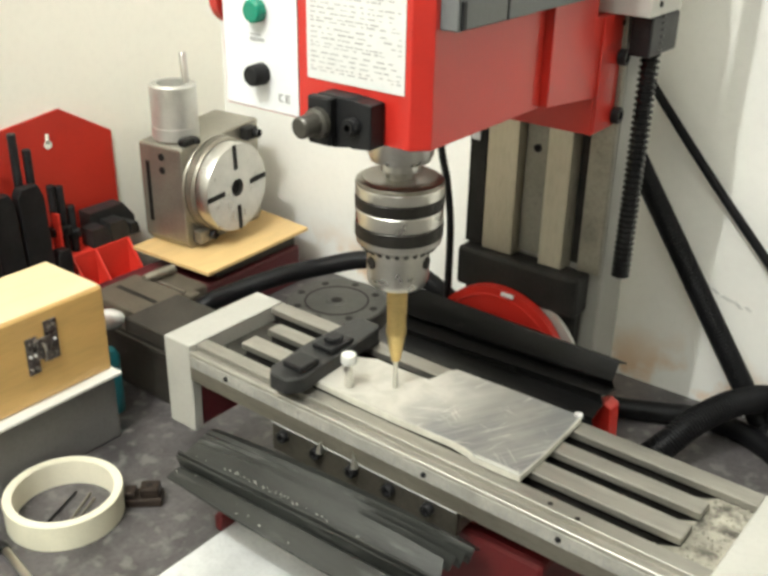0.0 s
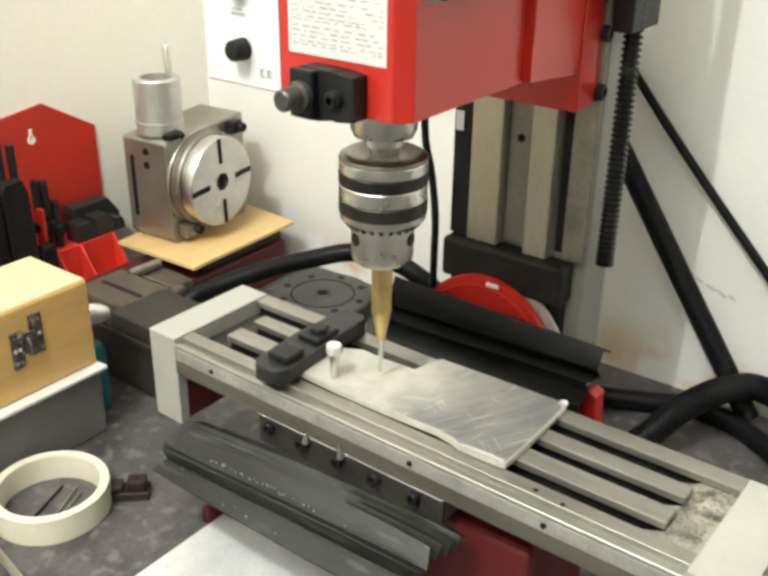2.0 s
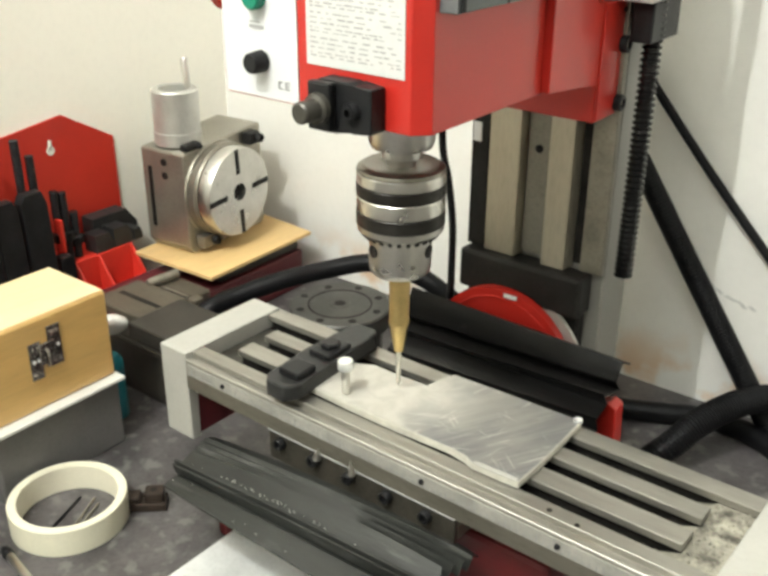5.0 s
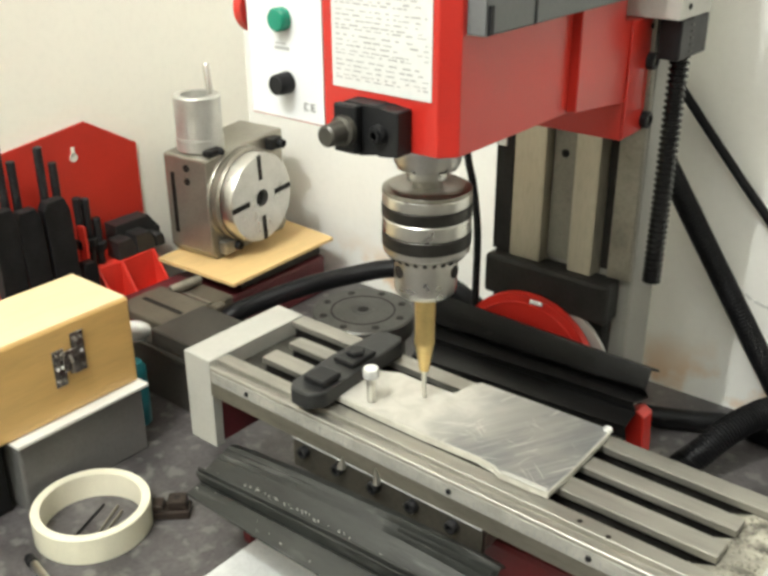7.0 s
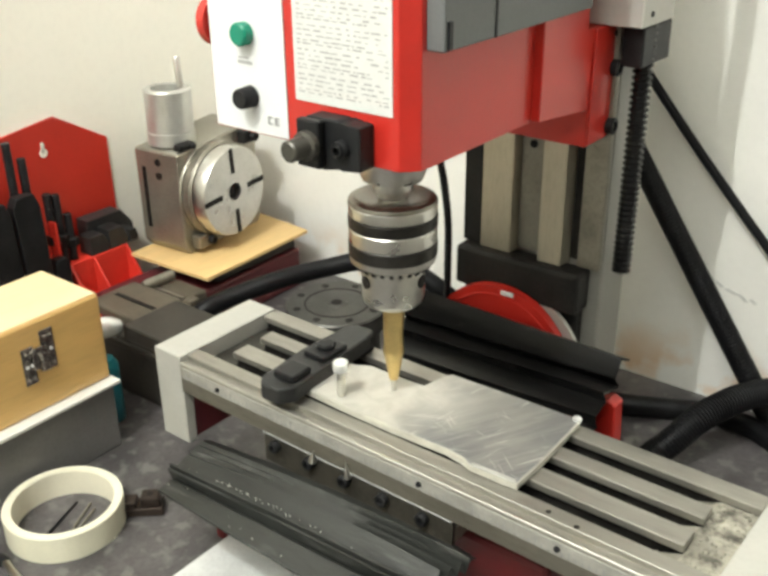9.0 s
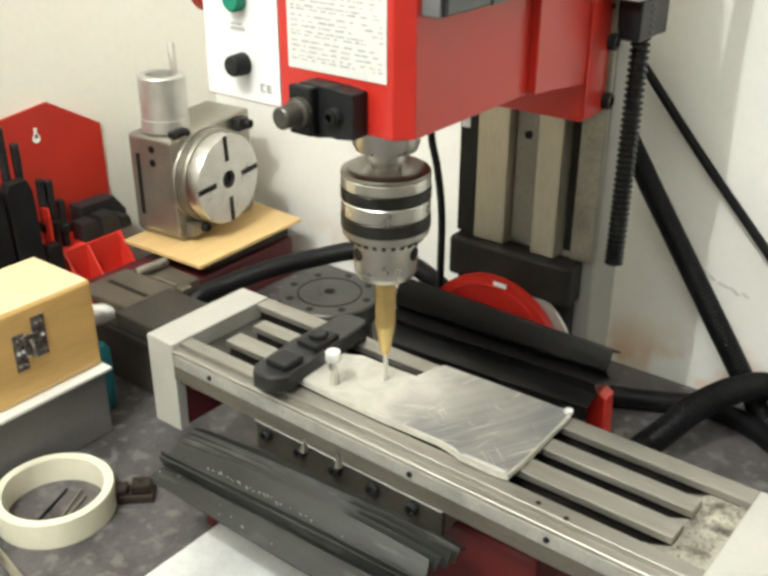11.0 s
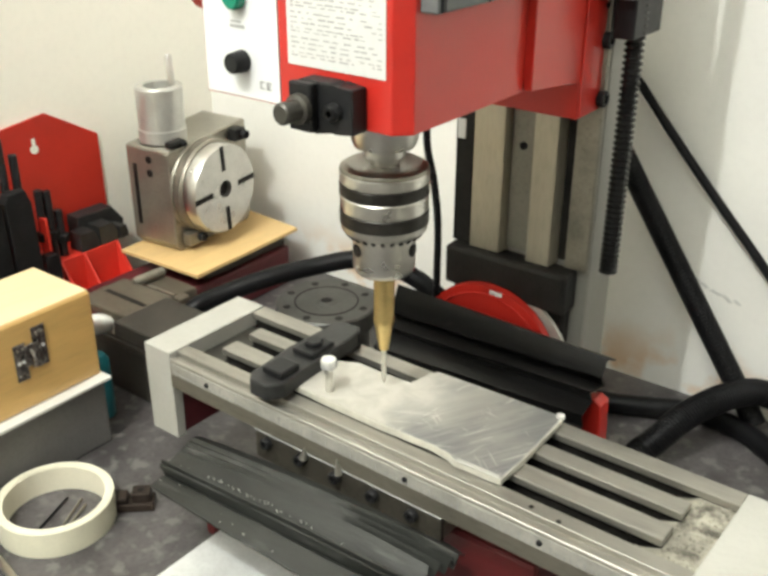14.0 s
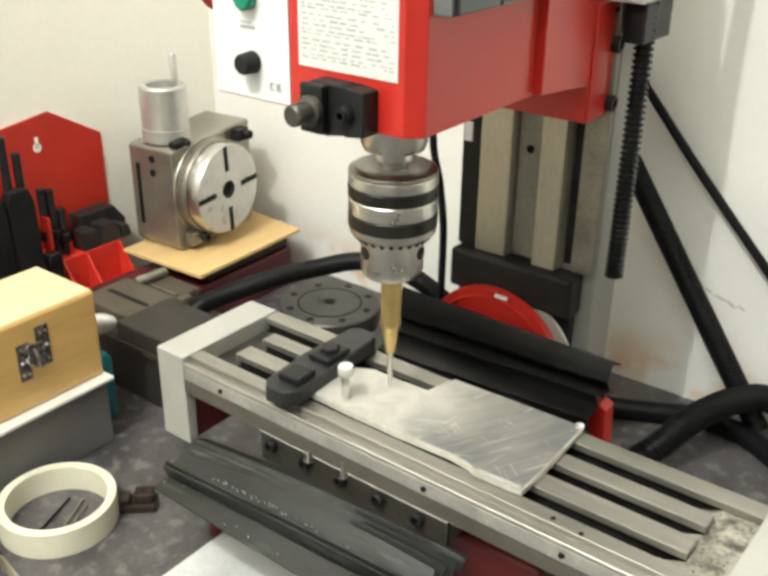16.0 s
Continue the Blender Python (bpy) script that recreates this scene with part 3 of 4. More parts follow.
for i in range(600):
    x, y = random.uniform(0.345, 0.407), random.uniform(0.014, 0.077)
    if x < 0.386 and not (0.0127 < y < 0.0248 or 0.0399 < y < 0.0517 or 0.0649 < y < 0.0778):
        continue
    if x < 0.386 and random.random() > (x - 0.345) / 0.05:
        continue
    s = random.uniform(0.0003, 0.0012)
    b = bmesh.new()
    bmesh.ops.create_icosphere(b, subdivisions=1, radius=s)
    merge(bm, b, pose(x, y, -0.0046 if x > 0.386 else -0.0170 + (x - 0.345) * 0.25, random.uniform(0, 360), random.uniform(0, 360), 0) @ Matrix.Diagonal((1.6, 0.8, 0.5, 1)))
chips = tagged(part("metal_chips", bm, swarf_floor), "small metal chips lying in the table slots", "metal chips", kind="stuff")

# ---------- work on the table ----------
plate = thing("aluminium_plate", 0, 0, 0, 0, "scratched aluminium plate clamped on the table, half milled", "metal plate")
outline = [(0.128, 0.012), (0.165, 0.0105), (0.205, 0.0098), (0.246, 0.0108), (0.259, 0.0092), (0.264, 0.0060), (0.285, 0.0064), (0.2955, 0.0068), (0.2962, 0.03), (0.2950, 0.084), (0.2905, 0.0858), (0.24, 0.0848), (0.201, 0.0842), (0.198, 0.078), (0.1945, 0.0605), (0.170, 0.0598), (0.150, 0.0605), (0.138, 0.054), (0.128, 0.045)]
part("sheet", prism(outline, 0.0044, Matrix.Translation((0, 0, 0.0008)), 0.0006), plate_edge, plate)
part("skin", prism([(0.2115 + (x - 0.2115) * 0.988, 0.047 + (y - 0.047) * 0.975) for x, y in outline], 0.0006, Matrix.Translation((0, 0, 0.0051)), 0.0002), plate_alu, plate, "rubbed and scratched top face")
part("burr", lathe([(0, 0.003), (0.0028, 0.0022), (0.0032, 0.0), (0, 0)], 10, put(0.2925, 0.0842, 0.0046)), nickel, plate)
part("step", prism([(0.265, 0.0052), (0.2945, 0.0058), (0.294, 0.0092), (0.266, 0.0085)], 0.0006, Matrix.Translation((0, 0, 0.0056)), 0.0002), cast_white, plate)

clamp = thing("strap_clamp", 0, 0, 0, 0, "black strap clamp with stud and step block on the table", "clamp")
part("strap", prism([(0.112, -0.005), (0.118, -0.0125), (0.133, -0.0125), (0.1395, -0.003), (0.1375, 0.036), (0.1345, 0.082), (0.131, 0.087), (0.116, 0.087), (0.112, 0.082), (0.110, 0.035)], 0.0115, Matrix.Translation((0, 0, 0.0040)), 0.0014), dusty_black, clamp)
part("step_block", box(0.1190, 0.1360, -0.0015, 0.0165, 0.0157, 0.0205, 0.0010), black_oxide, clamp)
part("step_block", box(0.1170, 0.1345, 0.0300, 0.0545, 0.0157, 0.0195, 0.0010), black_oxide, clamp)
part("nut", lathe([(0, 0.0030), (0.0055, 0.0030), (0.0068, 0.0022), (0.0068, 0), (0, 0)], 6, put(0.1258, 0.0430, 0.0197)), black_oxide, clamp)
part("heel_block", box(0.114, 0.1325, 0.0660, 0.0860, 0.0002, 0.0039, 0.0003), black_oxide, clamp)
part("toe", box(0.1150, 0.1270, -0.0020, 0.0100, 0.0002, 0.0039, 0.0003), black_oxide, clamp)

bolt = thing("bolt", 0.1585, 0.0195, 0.0058, 0, "bright hexagon bolt standing on the plate", "bolt")
part("head", lathe([(0, 0.0245), (0.0046, 0.0245), (0.0053, 0.0235), (0.0053, 0.0185), (0.0046, 0.0178), (0, 0.0178)], 24), nickel, bolt, "white nickel head", True)
part("shank", lathe([(0, 0.0177), (0.0029, 0.0177), (0.0029, 0.001), (0.0024, 0), (0, 0)], 16), bright_steel, bolt, smooth=True)

# ---------- milling head ----------
head = thing("spindle_unit", 0, 0, 0, 0, "red milling head with control panel, drill chuck and bit", "spindle unit")
Y2Z = Matrix(((0, 0, 1, 0), (1, 0, 0, 0), (0, 1, 0, 0), (0, 0, 0, 1)))
bm = prism([(0.137, 0), (0.2131, 0), (0.2214, 0.0083), (0.2214, 0.122), (0.1296, 0.122), (0.1296, 0.0083)], 0.28, Matrix.Translation((0, 0, 0.1935)), 0.0008)
part("housing", bm, red_paint, head, "glossy red housing")
part("carriage", prism([(0.1222, 0.1945), (0.187, 0.189), (0.187, 0.1625), (0.2083, 0.1625), (0.2083, 0.2400), (0.178, 0.2400), (0.178, 0.47), (0.1222, 0.47)], 0.1055, Matrix.Translation((0.1215, 0, 0)) @ Y2Z, 0.0008), red_paint, head, "red carriage on the column")
part("flange", box(0.2272, 0.2287, 0.1872, 0.2255, 0.1640, 0.2400, 0.0005), red_paint, head)
mc = part("motor_cover", box(0.205, 0.2320, 0.012, 0.172, 0.2552, 0.40, 0.001), grey_plastic, head, "grey motor cover")
part("seam", box(0.2322, 0.2326, 0.0585, 0.0605, 0.2555, 0.399, 0), black_plastic, mc)
part("catch", box(0.2322, 0.2336, 0.014, 0.0175, 0.256, 0.270, 0.0003), black_plastic, mc)
for z in (0.2109, 0.1715):
    socket_screw(head, 0.2289, 0.2165, z, (1, 0, 0), 0.0058, 0.005)
socket_screw(head, 0.2289, 0.2145, 0.2335, (1, 0, 0), 0.0018, 0.0012)
lb = part("rating_plate", box(0.1436, 0.2096, -0.0006, -0.0001, 0.2222, 0.34, 0.0001), label_white, head, "white printed rating plate")
bm = bmesh.new()
for r in range(38):
    z = 0.2262 + 0.0026 * r + 0.0008 * (r % 5 == 0)
    x = 0.1465
    while x < 0.206:
        w = random.uniform(0.0012, 0.006)
        if x > 0.186 and random.random() < 0.35:
            x += w
            continue
        box(x, min(x + w, 0.2075), -0.00075, -0.00062, z, z + random.uniform(0.0005, 0.0010), 0, bm)
        x += w + random.uniform(0.0008, 0.004)
tagged(part("printed_text", bm, ink, lb), kind="stuff")
pb = part("control_box", box(0.0765, 0.1368, 0.0012, 0.045, 0.1965, 0.40, 0.0015), red_paint, head, "red control box")
part("panel", box(0.0785, 0.1358, 0.0002, 0.0011, 0.1978, 0.40, 0.0003), panel_white, pb, "white control panel")
part("button", lathe([(0, 0.0065), (0.0055, 0.0065), (0.0066, 0.0052), (0.0066, 0.0), (0, 0)], 28, put(0.1070, 0.0, 0.2535, (0, -1, 0))), green_btn, pb, "green push button", True)
part("knob", lathe([(0, 0.0100), (0.0050, 0.0100), (0.0058, 0.0090), (0.0064, 0.0), (0, 0)], 28, put(0.1085, 0.0, 0.2185, (0, -1, 0))), black_plastic, pb, "black speed knob", True)
part("stop_knob", lathe([(0, 0.009), (0.010, 0.0085), (0.0145, 0.006), (0.0145, 0.0), (0, 0)], 32, put(0.0764, 0.012, 0.256, (-1, 0, 0))), red_paint, pb, "red mushroom stop knob", True)
for x, z, w, h in ((0.100, 0.2365, 0.011, 0.0018), (0.1005, 0.2395, 0.008, 0.001), (0.121, 0.2045, 0.0012, 0.0045), (0.1214, 0.2045, 0.003, 0.0008), (0.1214, 0.2082, 0.003, 0.0008), (0.1262, 0.2045, 0.0012, 0.0045), (0.1266, 0.2045, 0.003, 0.0008), (0.1266, 0.2063, 0.0026, 0.0008), (0.1266, 0.2082, 0.003, 0.0008)):
    part("mark", box(x, x + w, -0.0002, 0.0001, z, z + h, 0), ink, pb)
# black stop block on the front face
sb = part("stop_block", prism([(0.1585, 0.1945), (0.161, 0.1920), (0.1735, 0.1905), (0.1755, 0.1925), (0.1835, 0.1925), (0.1855, 0.1935), (0.1975, 0.1935), (0.1975, 0.2175), (0.1845, 0.2175), (0.1820, 0.2190), (0.162, 0.2190), (0.1585, 0.2165)], 0.0125, Matrix.Translation((0, -0.0003, 0)) @ Matrix.Rotation(radians(90), 4, "X"), 0.0010), black_plastic, head, "black stop block with a knurled knob")
part("jaw", box(0.1590, 0.1745, -0.0185, -0.0130, 0.1925, 0.2185, 0.0012), black_plastic, sb)
part("knob", lathe([(0, 0.0158), (0.0048, 0.0158), (0.0058, 0.0148), (0.0060, 0.0045), (0.0080, 0.0035), (0.0083, 0.0), (0, 0)], 28, put(0.1675, -0.0187, 0.2050, (0, -1, 0))), mat("knob_grey", (0.075, 0.07, 0.06), 0.38, 0.5, var=0.2, scale=90), sb, "dark grey round knob", True)
part("boss", lathe([(0, 0.004), (0.0043, 0.004), (0.0050, 0.003), (0.0050, 0), (0, 0)], 20, put(0.1862, -0.0130, 0.2050, (0, -1, 0))), black_plastic, sb, smooth=True)
socket_screw(sb, 0.1862, -0.0172, 0.2050, (0, -1, 0), 0.0036, 0.0012)
# spindle, chuck and bit
A = Matrix.Translation((SX, SY, 0))
part("spindle_nose", lathe([(0, 0.1934), (0.0197, 0.1934), (0.0197, 0.1755), (0.0180, 0.1715), (0.0118, 0.1704), (0.0118, 0.1650), (0.0112, 0.1643), (0.0085, 0.1640), (0.0085, 0.1599), (0, 0.1599)], 48, A), satin_steel, head, "turned steel spindle nose", True)
ch = part("drill_chuck", lathe([(0, 0.1598), (0.0150, 0.1600), (0.0212, 0.1614), (0.0226, 0.1612), (0.0234, 0.1602), (0.0260, 0.1594), (0.0266, 0.1584), (0.0266, 0.1572), (0, 0.1572)], 64, A), chuck_top, head, "keyed steel drill chuck with two knurled dark bands", True)
for z1, z0, r, m, nm in ((0.1571, 0.1503, 0.02665, bright_steel, "bright_band"), (0.1502, 0.1427, 0.0269, chuck_dark, "knurled_band"), (0.1426, 0.1333, 0.02665, bright_steel, "bright_band"), (0.1332, 0.1246, 0.0269, chuck_dark, "knurled_band")):
    part(nm, lathe([(0, z1), (r - 0.0005, z1), (r, z1 - 0.0006), (r, z0 + 0.0006), (r - 0.0005, z0), (0, z0)], 64, A), m, ch, smooth=True)
bm = lathe([(0, 0.1245), (0.0263, 0.1245), (0.0262, 0.1210), (0.0222, 0.1172), (0.0200, 0.1162), (0, 0.1162)], 64, A)
part("ring_gear", bm, satin_steel, ch, "toothed ring gear", True)
for i in range(26):
    a = 2 * math.pi * i / 26
    bm = lathe([(0, 0.0006), (0.0011, 0.0006), (0.0011, -0.0015), (0, -0.0015)], 8, A @ Matrix.Rotation(a, 4, "Z") @ put(0.0228, 0, 0.1176, (0.75, 0, -0.66)) @ Matrix.Diagonal((1.9, 1.25, 1, 1)))
    part("tooth_gap", bm, chuck_dark, ch)
part("nose", lathe([(0, 0.1161), (0.0194, 0.1161), (0.0192, 0.0960), (0.0186, 0.0935), (0.0168, 0.0914), (0.0128, 0.0902), (0, 0.0902)], 48, A), bright_steel, ch, "polished chuck nose", True)
for a in (-111, 9, 129):
    part("key_hole", lathe([(0, 0.0006), (0.0041, 0.0006), (0.0041, -0.002), (0, -0.002)], 18, A @ Matrix.Rotation(radians(a), 4, "Z") @ put(0.0191, 0, 0.1085, (1, 0, 0))), slot_shade, ch)
bit = part("engraving_bit", lathe([(0, 0.0897), (0.0066, 0.0897), (0.0063, 0.0600), (0.0067, 0.0578), (0.0067, 0.0552), (0.0062, 0.0540), (0.0030, 0.0355), (0, 0.0355)], 32, A), brass, head, "tapered brass bit holder", True)
part("needle", lathe([(0, 0.0354), (0.0017, 0.0354), (0.0017, 0.0125), (0.0002, 0.0095), (0, 0.0095)], 16, A), bright_steel, bit, "thin bright cutter", True)
# bracket that rides on the sleeve
part("bracket_top", box(0.2060, 0.2530, 0.2, 0.250, 0.2404, 0.278, 0.001), cast_white, head, "white bracket block")
part("bracket_screw", lathe([(0, 0.001), (0.0018, 0.001), (0.0018, 0), (0, 0)], 12, put(0.2532, 0.213, 0.248, (1, 0, 0))), black_oxide, head)
part("bracket", box(0.2370, 0.2520, 0.2075, 0.2520, 0.2140, 0.2400, 0.0015), black_plastic, head, "black sliding bracket")

# ---------- rotary table on plywood ----------
ply = thing("plywood_board", -0.2174, 0.2662, -0.0678, 0, "thin plywood board under the rotary table", "board")
part("board", prism([(-0.055, -0.0735), (0.0475, -0.0700), (0.0430, 0.0710), (-0.0290, 0.0770), (-0.0600, 0.05)], 0.004, Matrix.Diagonal((1.09, 1.09, 1, 1)), 0.0004), plywood, ply)

rot = thing("rotary_table", -0.2170, 0.2150, -0.0636, 5, "grey steel rotary table standing upright with its slotted plate", "rotary table")
bm = prism([(0.006, 0.0), (0.106, 0.0), (0.110, 0.006), (0.110, 0.1045), (0.108, 0.1062), (0.003, 0.1000), (0.0, 0.0985), (0.0, 0.007)], 0.0545, Matrix(((0, 0, 1, -0.059), (1, 0, 0, 0), (0, 1, 0, 0), (0, 0, 0, 1))), 0.0018)
part("body", bm, rot_body, rot)
PX = put(0.0, 0.0425, 0.0575, (1, 0, 0))
part("hub", lathe([(0, -0.0044), (0.0462, -0.0044), (0.0462, -0.0020), (0.0456, -0.0012), (0, -0.0012)], 72, PX), rot_body, rot, smooth=True)
part("dial_ring", lathe([(0, -0.0011), (0.0440, -0.0011), (0.0450, 0.0000), (0.0450, 0.0065), (0.0440, 0.0075), (0.0436, 0.0098), (0, 0.010)], 72, PX), dull_steel, rot, smooth=True)
fp = part("slotted_plate", lathe([(0.0085, 0.0102), (0.0428, 0.0102), (0.0428, 0.0225), (0.0418, 0.0240), (0.0085, 0.0240), (0.0085, 0.0102)], 72, PX), satin_steel, rot, "ground round plate", True)
part("bore", lathe([(0, 0.0185), (0.0084, 0.0185), (0.0084, 0.0102), (0, 0.0102)], 24, PX), slot_shade, fp)
for a in range(4):
    m = PX @ Matrix.Rotation(radians(90 * a + 3), 4, "Z")
    b = box(0.018, 0.0420, -0.0026, 0.0026, 0.0215, 0.0243, 0)
    bmesh.ops.transform(b, matrix=m, verts=b.verts[:])
    part("slot", b, slot_shade, fp)
for y, z, w, h, m in ((0.090, 0.0960, 0.008, 0.006, iron_dark), (0.020, 0.0120, 0.012, 0.0065, dull_steel)):
    cl = part("lock_clamp", box(-0.0043, 0.006, y - w, y + w, z - h, z + h, 0.0014), m, rot)
    socket_screw(cl, 0.0062, y + 0.003, z, (1, 0, 0), min(h * 0.9, 0.0046), 0.005)
lever = part("lever", box(-0.0125, -0.0030, 0.0040, 0.0240, 0.1012, 0.1075, 0.0020), iron_dark, rot, "small dark lock lever")
socket_screw(lever, -0.0029, 0.0190, 0.1042, (1, 0, 0), 0.0028, 0.003)
part("side_slot", box(-0.0505, -0.0465, -0.0012, 0.0002, 0.022, 0.082, 0.0003), slot_shade, rot)
for z in (0.0885, 0.0755):
    part("plug", lathe([(0, 0.0008), (0.0035, 0.0008), (0.0035, 0), (0, 0)], 16, put(-0.0300, 0.0, z, (0, -1, 0))), slot_shade, rot)
part("name_tag", box(-0.0043, -0.0037, 0.046, 0.058, 0.0975, 0.1015, 0.0002), panel_white, rot)
dl = part("dial_drum", lathe([(0.0145, 0.051), (0.0206, 0.051), (0.0218, 0.0495), (0.0218, 0.013), (0.0212, 0.0125), (0.0212, 0.0118), (0.0224, 0.0113), (0.0224, 0.0), (0, 0), (0, 0.038), (0.0145, 0.038), (0.0145, 0.051)], 56, put(-0.0345, 0.026, 0.1018)), drum_alu, rot, "brushed aluminium handwheel drum", True)
part("crank_pin", lathe([(0, 0.036), (0.0024, 0.0355), (0.0033, 0.034), (0.0033, 0.0), (0, 0)], 16, put(-0.0235, 0.0330, 0.1450, (-0.08, 0.02, 1))), satin_steel, dl, smooth=True)

rot.scale = (1.091, 1.091, 1.091)

# drill press vise under the board
vise = thing("machine_vise", 0, 0, BENCH, 0, "dark cast iron machine vise with a red painted base", "vise")
part("bed", box(-0.190, -0.082, 0.070, 0.128, 0.0, 0.0590, 0.003), vise_iron, vise)
part("top_slab", box(-0.1420, -0.078, 0.068, 0.130, 0.0592, 0.0735, 0.0015), vise_iron, vise)
part("rear_bed", box(-0.268, -0.178, 0.1285, 0.338, 0.0, 0.0450, 0.003), maroon, vise)
part("jaw", box(-0.265, -0.182, 0.215, 0.335, 0.0455, 0.0620, 0.002), vise_iron, vise)
part("slide", box(-0.215, -0.145, 0.085, 0.140, 0.0595, 0.0690, 0.002), brown_iron, vise)
part("front_jaw", box(-0.212, -0.152, 0.1520, 0.1760, 0.0455, 0.0630, 0.002), brown_iron, vise)
part("jaw_face", box(-0.208, -0.156, 0.1480, 0.1518, 0.0480, 0.0640, 0.001), dull_steel, vise)
part("pillar", box(-0.1500, -0.1390, 0.1420, 0.1560, 0.0, 0.0660, 0.002), brown_iron, vise)
part("pillar", box(-0.1350, -0.1240, 0.1500, 0.1640, 0.0, 0.0560, 0.002), brown_iron, vise)
part("tie_bar", box(-0.176, -0.120, 0.1660, 0.1760, 0.0300, 0.0440, 0.002), vise_iron, vise)
part("slide_slot", box(-0.205, -0.150, 0.108, 0.113, 0.0688, 0.0694, 0), slot_shade, vise)
part("lip", box(-0.190, -0.080, 0.0665, 0.0695, 0.0500, 0.0560, 0.001), vise_iron, vise)
part("screw", lathe([(0, 0.036), (0.004, 0.035), (0.005, 0.032), (0.005, 0), (0, 0)], 20, put(-0.1960, 0.1720, 0.0690, (-0.05, -1, 0.0))), dull_steel, vise, smooth=True)
part("handle", lathe([(0, 0.026), (0.006, 0.025), (0.0095, 0.02), (0.0095, 0.008), (0.007, 0.0), (0, 0)], 20, put(-0.143, 0.0635, 0.0735, (0.1, -1, 0.35))), nickel, vise, "pale round handle", True)

# ---------- clamping kit rack on the wall ----------
rack = thing("clamp_rack", -0.3295, 0.125, 0, 0, "red sheet metal rack holding a black clamping kit", "tool rack")
bm = prism([(-0.125, -0.115), (0.0865, -0.115), (0.0865, 0.047), (0.0275, 0.0815), (-0.125, 0.062)], 0.0025, Y2Z, 0.0005)
part("back_plate", bm, rack_red, rack, "dark red back plate with keyhole")
part("keyhole", lathe([(0, 0.0006), (0.0045, 0.0006), (0.0045, 0), (0, 0)], 20, put(0.0026, 0.0100, 0.0485, (1, 0, 0))), wall_paint, rack)
part("keyhole", box(0.0026, 0.0032, 0.0080, 0.0120, 0.0485, 0.0595, 0.0003), wall_paint, rack)
part("ledge", box(0.0027, 0.044, -0.125, 0.0640, -0.125, -0.0560, 0.001), tray_red, rack)
part("trough_floor", box(0.0441, 0.0660, -0.125, 0.0640, -0.125, -0.1000, 0.0008), tray_red, rack)
part("front_wall", box(0.0661, 0.0686, -0.125, 0.0640, -0.1255, -0.0880, 0.0008), tray_red, rack)
X2Y = Matrix(((1, 0, 0, 0), (0, 0, -1, 0), (0, 1, 0, 0), (0, 0, 0, 1)))
for y in (-0.0850, -0.0450, -0.0050, 0.0230, 0.0640):
    part("divider", prism([(0.0443, -0.0555), (0.0658, -0.0870), (0.0658, -0.0998), (0.0443, -0.0998)], 0.003, Matrix.Translation((0, y, 0)) @ X2Y, 0.0005), tray_red, rack)
part("upright", box(0.0300, 0.0440, -0.0170, -0.0138, -0.0555, -0.0080, 0.0008), tray_red, rack, "upright red partition")


def stud(x, y, z0, length, r=0.0045):
    ob = thing("clamp_stud", x, y, z0, 0, "black threaded clamping stud standing in the red rack", "stud", "studs in the rack")
    rod = [(0, length), (r * 0.8, length)]
    k = round(length / 0.0035)
    for i in range(k):
        z = length - 0.001 - i * (length - 0.002) / k
        rod += [(r, z), (r * 0.86, z - 0.0016)]
    part("rod", lathe(rod + [(r, 0), (0, 0)], 14), black_oxide, ob, smooth=True)
    part("nut", lathe([(0, 0.009), (r * 1.5, 0.009), (r * 1.7, 0.008), (r * 1.7, 0), (0, 0)], 6, Matrix.Translation((0, 0, length * 0.3))), black_oxide, ob)


for x, y, top in ((-0.297, 0.079, 0.078), (-0.297, 0.092, 0.060), (-0.300, 0.052, 0.070), (-0.300, 0.040, 0.088), (-0.297, 0.112, 0.019), (-0.297, 0.121, 0.016), (-0.297, 0.131, -0.007)):
    stud(x, y, -0.0558, top + 0.0558)


def strap(x, y, z0, w, h, lean):
    """A slotted clamping strap standing on end."""
    ob = thing("clamping_strap", x, y, z0, 0, "black slotted clamping strap standing on end in the rack", "clamping strap", "straps in the rack")
    t = 0.012
    bm = prism([(-w / 2, 0), (w / 2, 0), (w / 2, h * 0.90), (w * 0.34, h), (-w * 0.34, h), (-w / 2, h * 0.94)], t, Matrix(((0, 0, 1, -t / 2), (1, 0, 0, 0), (0, 1, 0, 0), (0, 0, 0, 1))), 0.0009)
    part("bar", bm, black_oxide, ob)
    part("slot", box(t / 2 + 0.0001, t / 2 + 0.0005, -w * 0.12, w * 0.12, h * 0.10, h * 0.42, 0), slot_shade, ob)
    ob.matrix_world = pose(x, y, z0 + 0.0008, lean, 0, 0)


for x, y, w, h, lean in ((-0.2740, 0.0760, 0.027, 0.133, 1.5), (-0.2740, 0.0480, 0.024, 0.131, 2.0), (-0.2740, 0.0200, 0.024, 0.137, 0), (-0.2760, 0.1010, 0.016, 0.060, 0)):
    strap(x, y, -0.0998, w, h, lean)


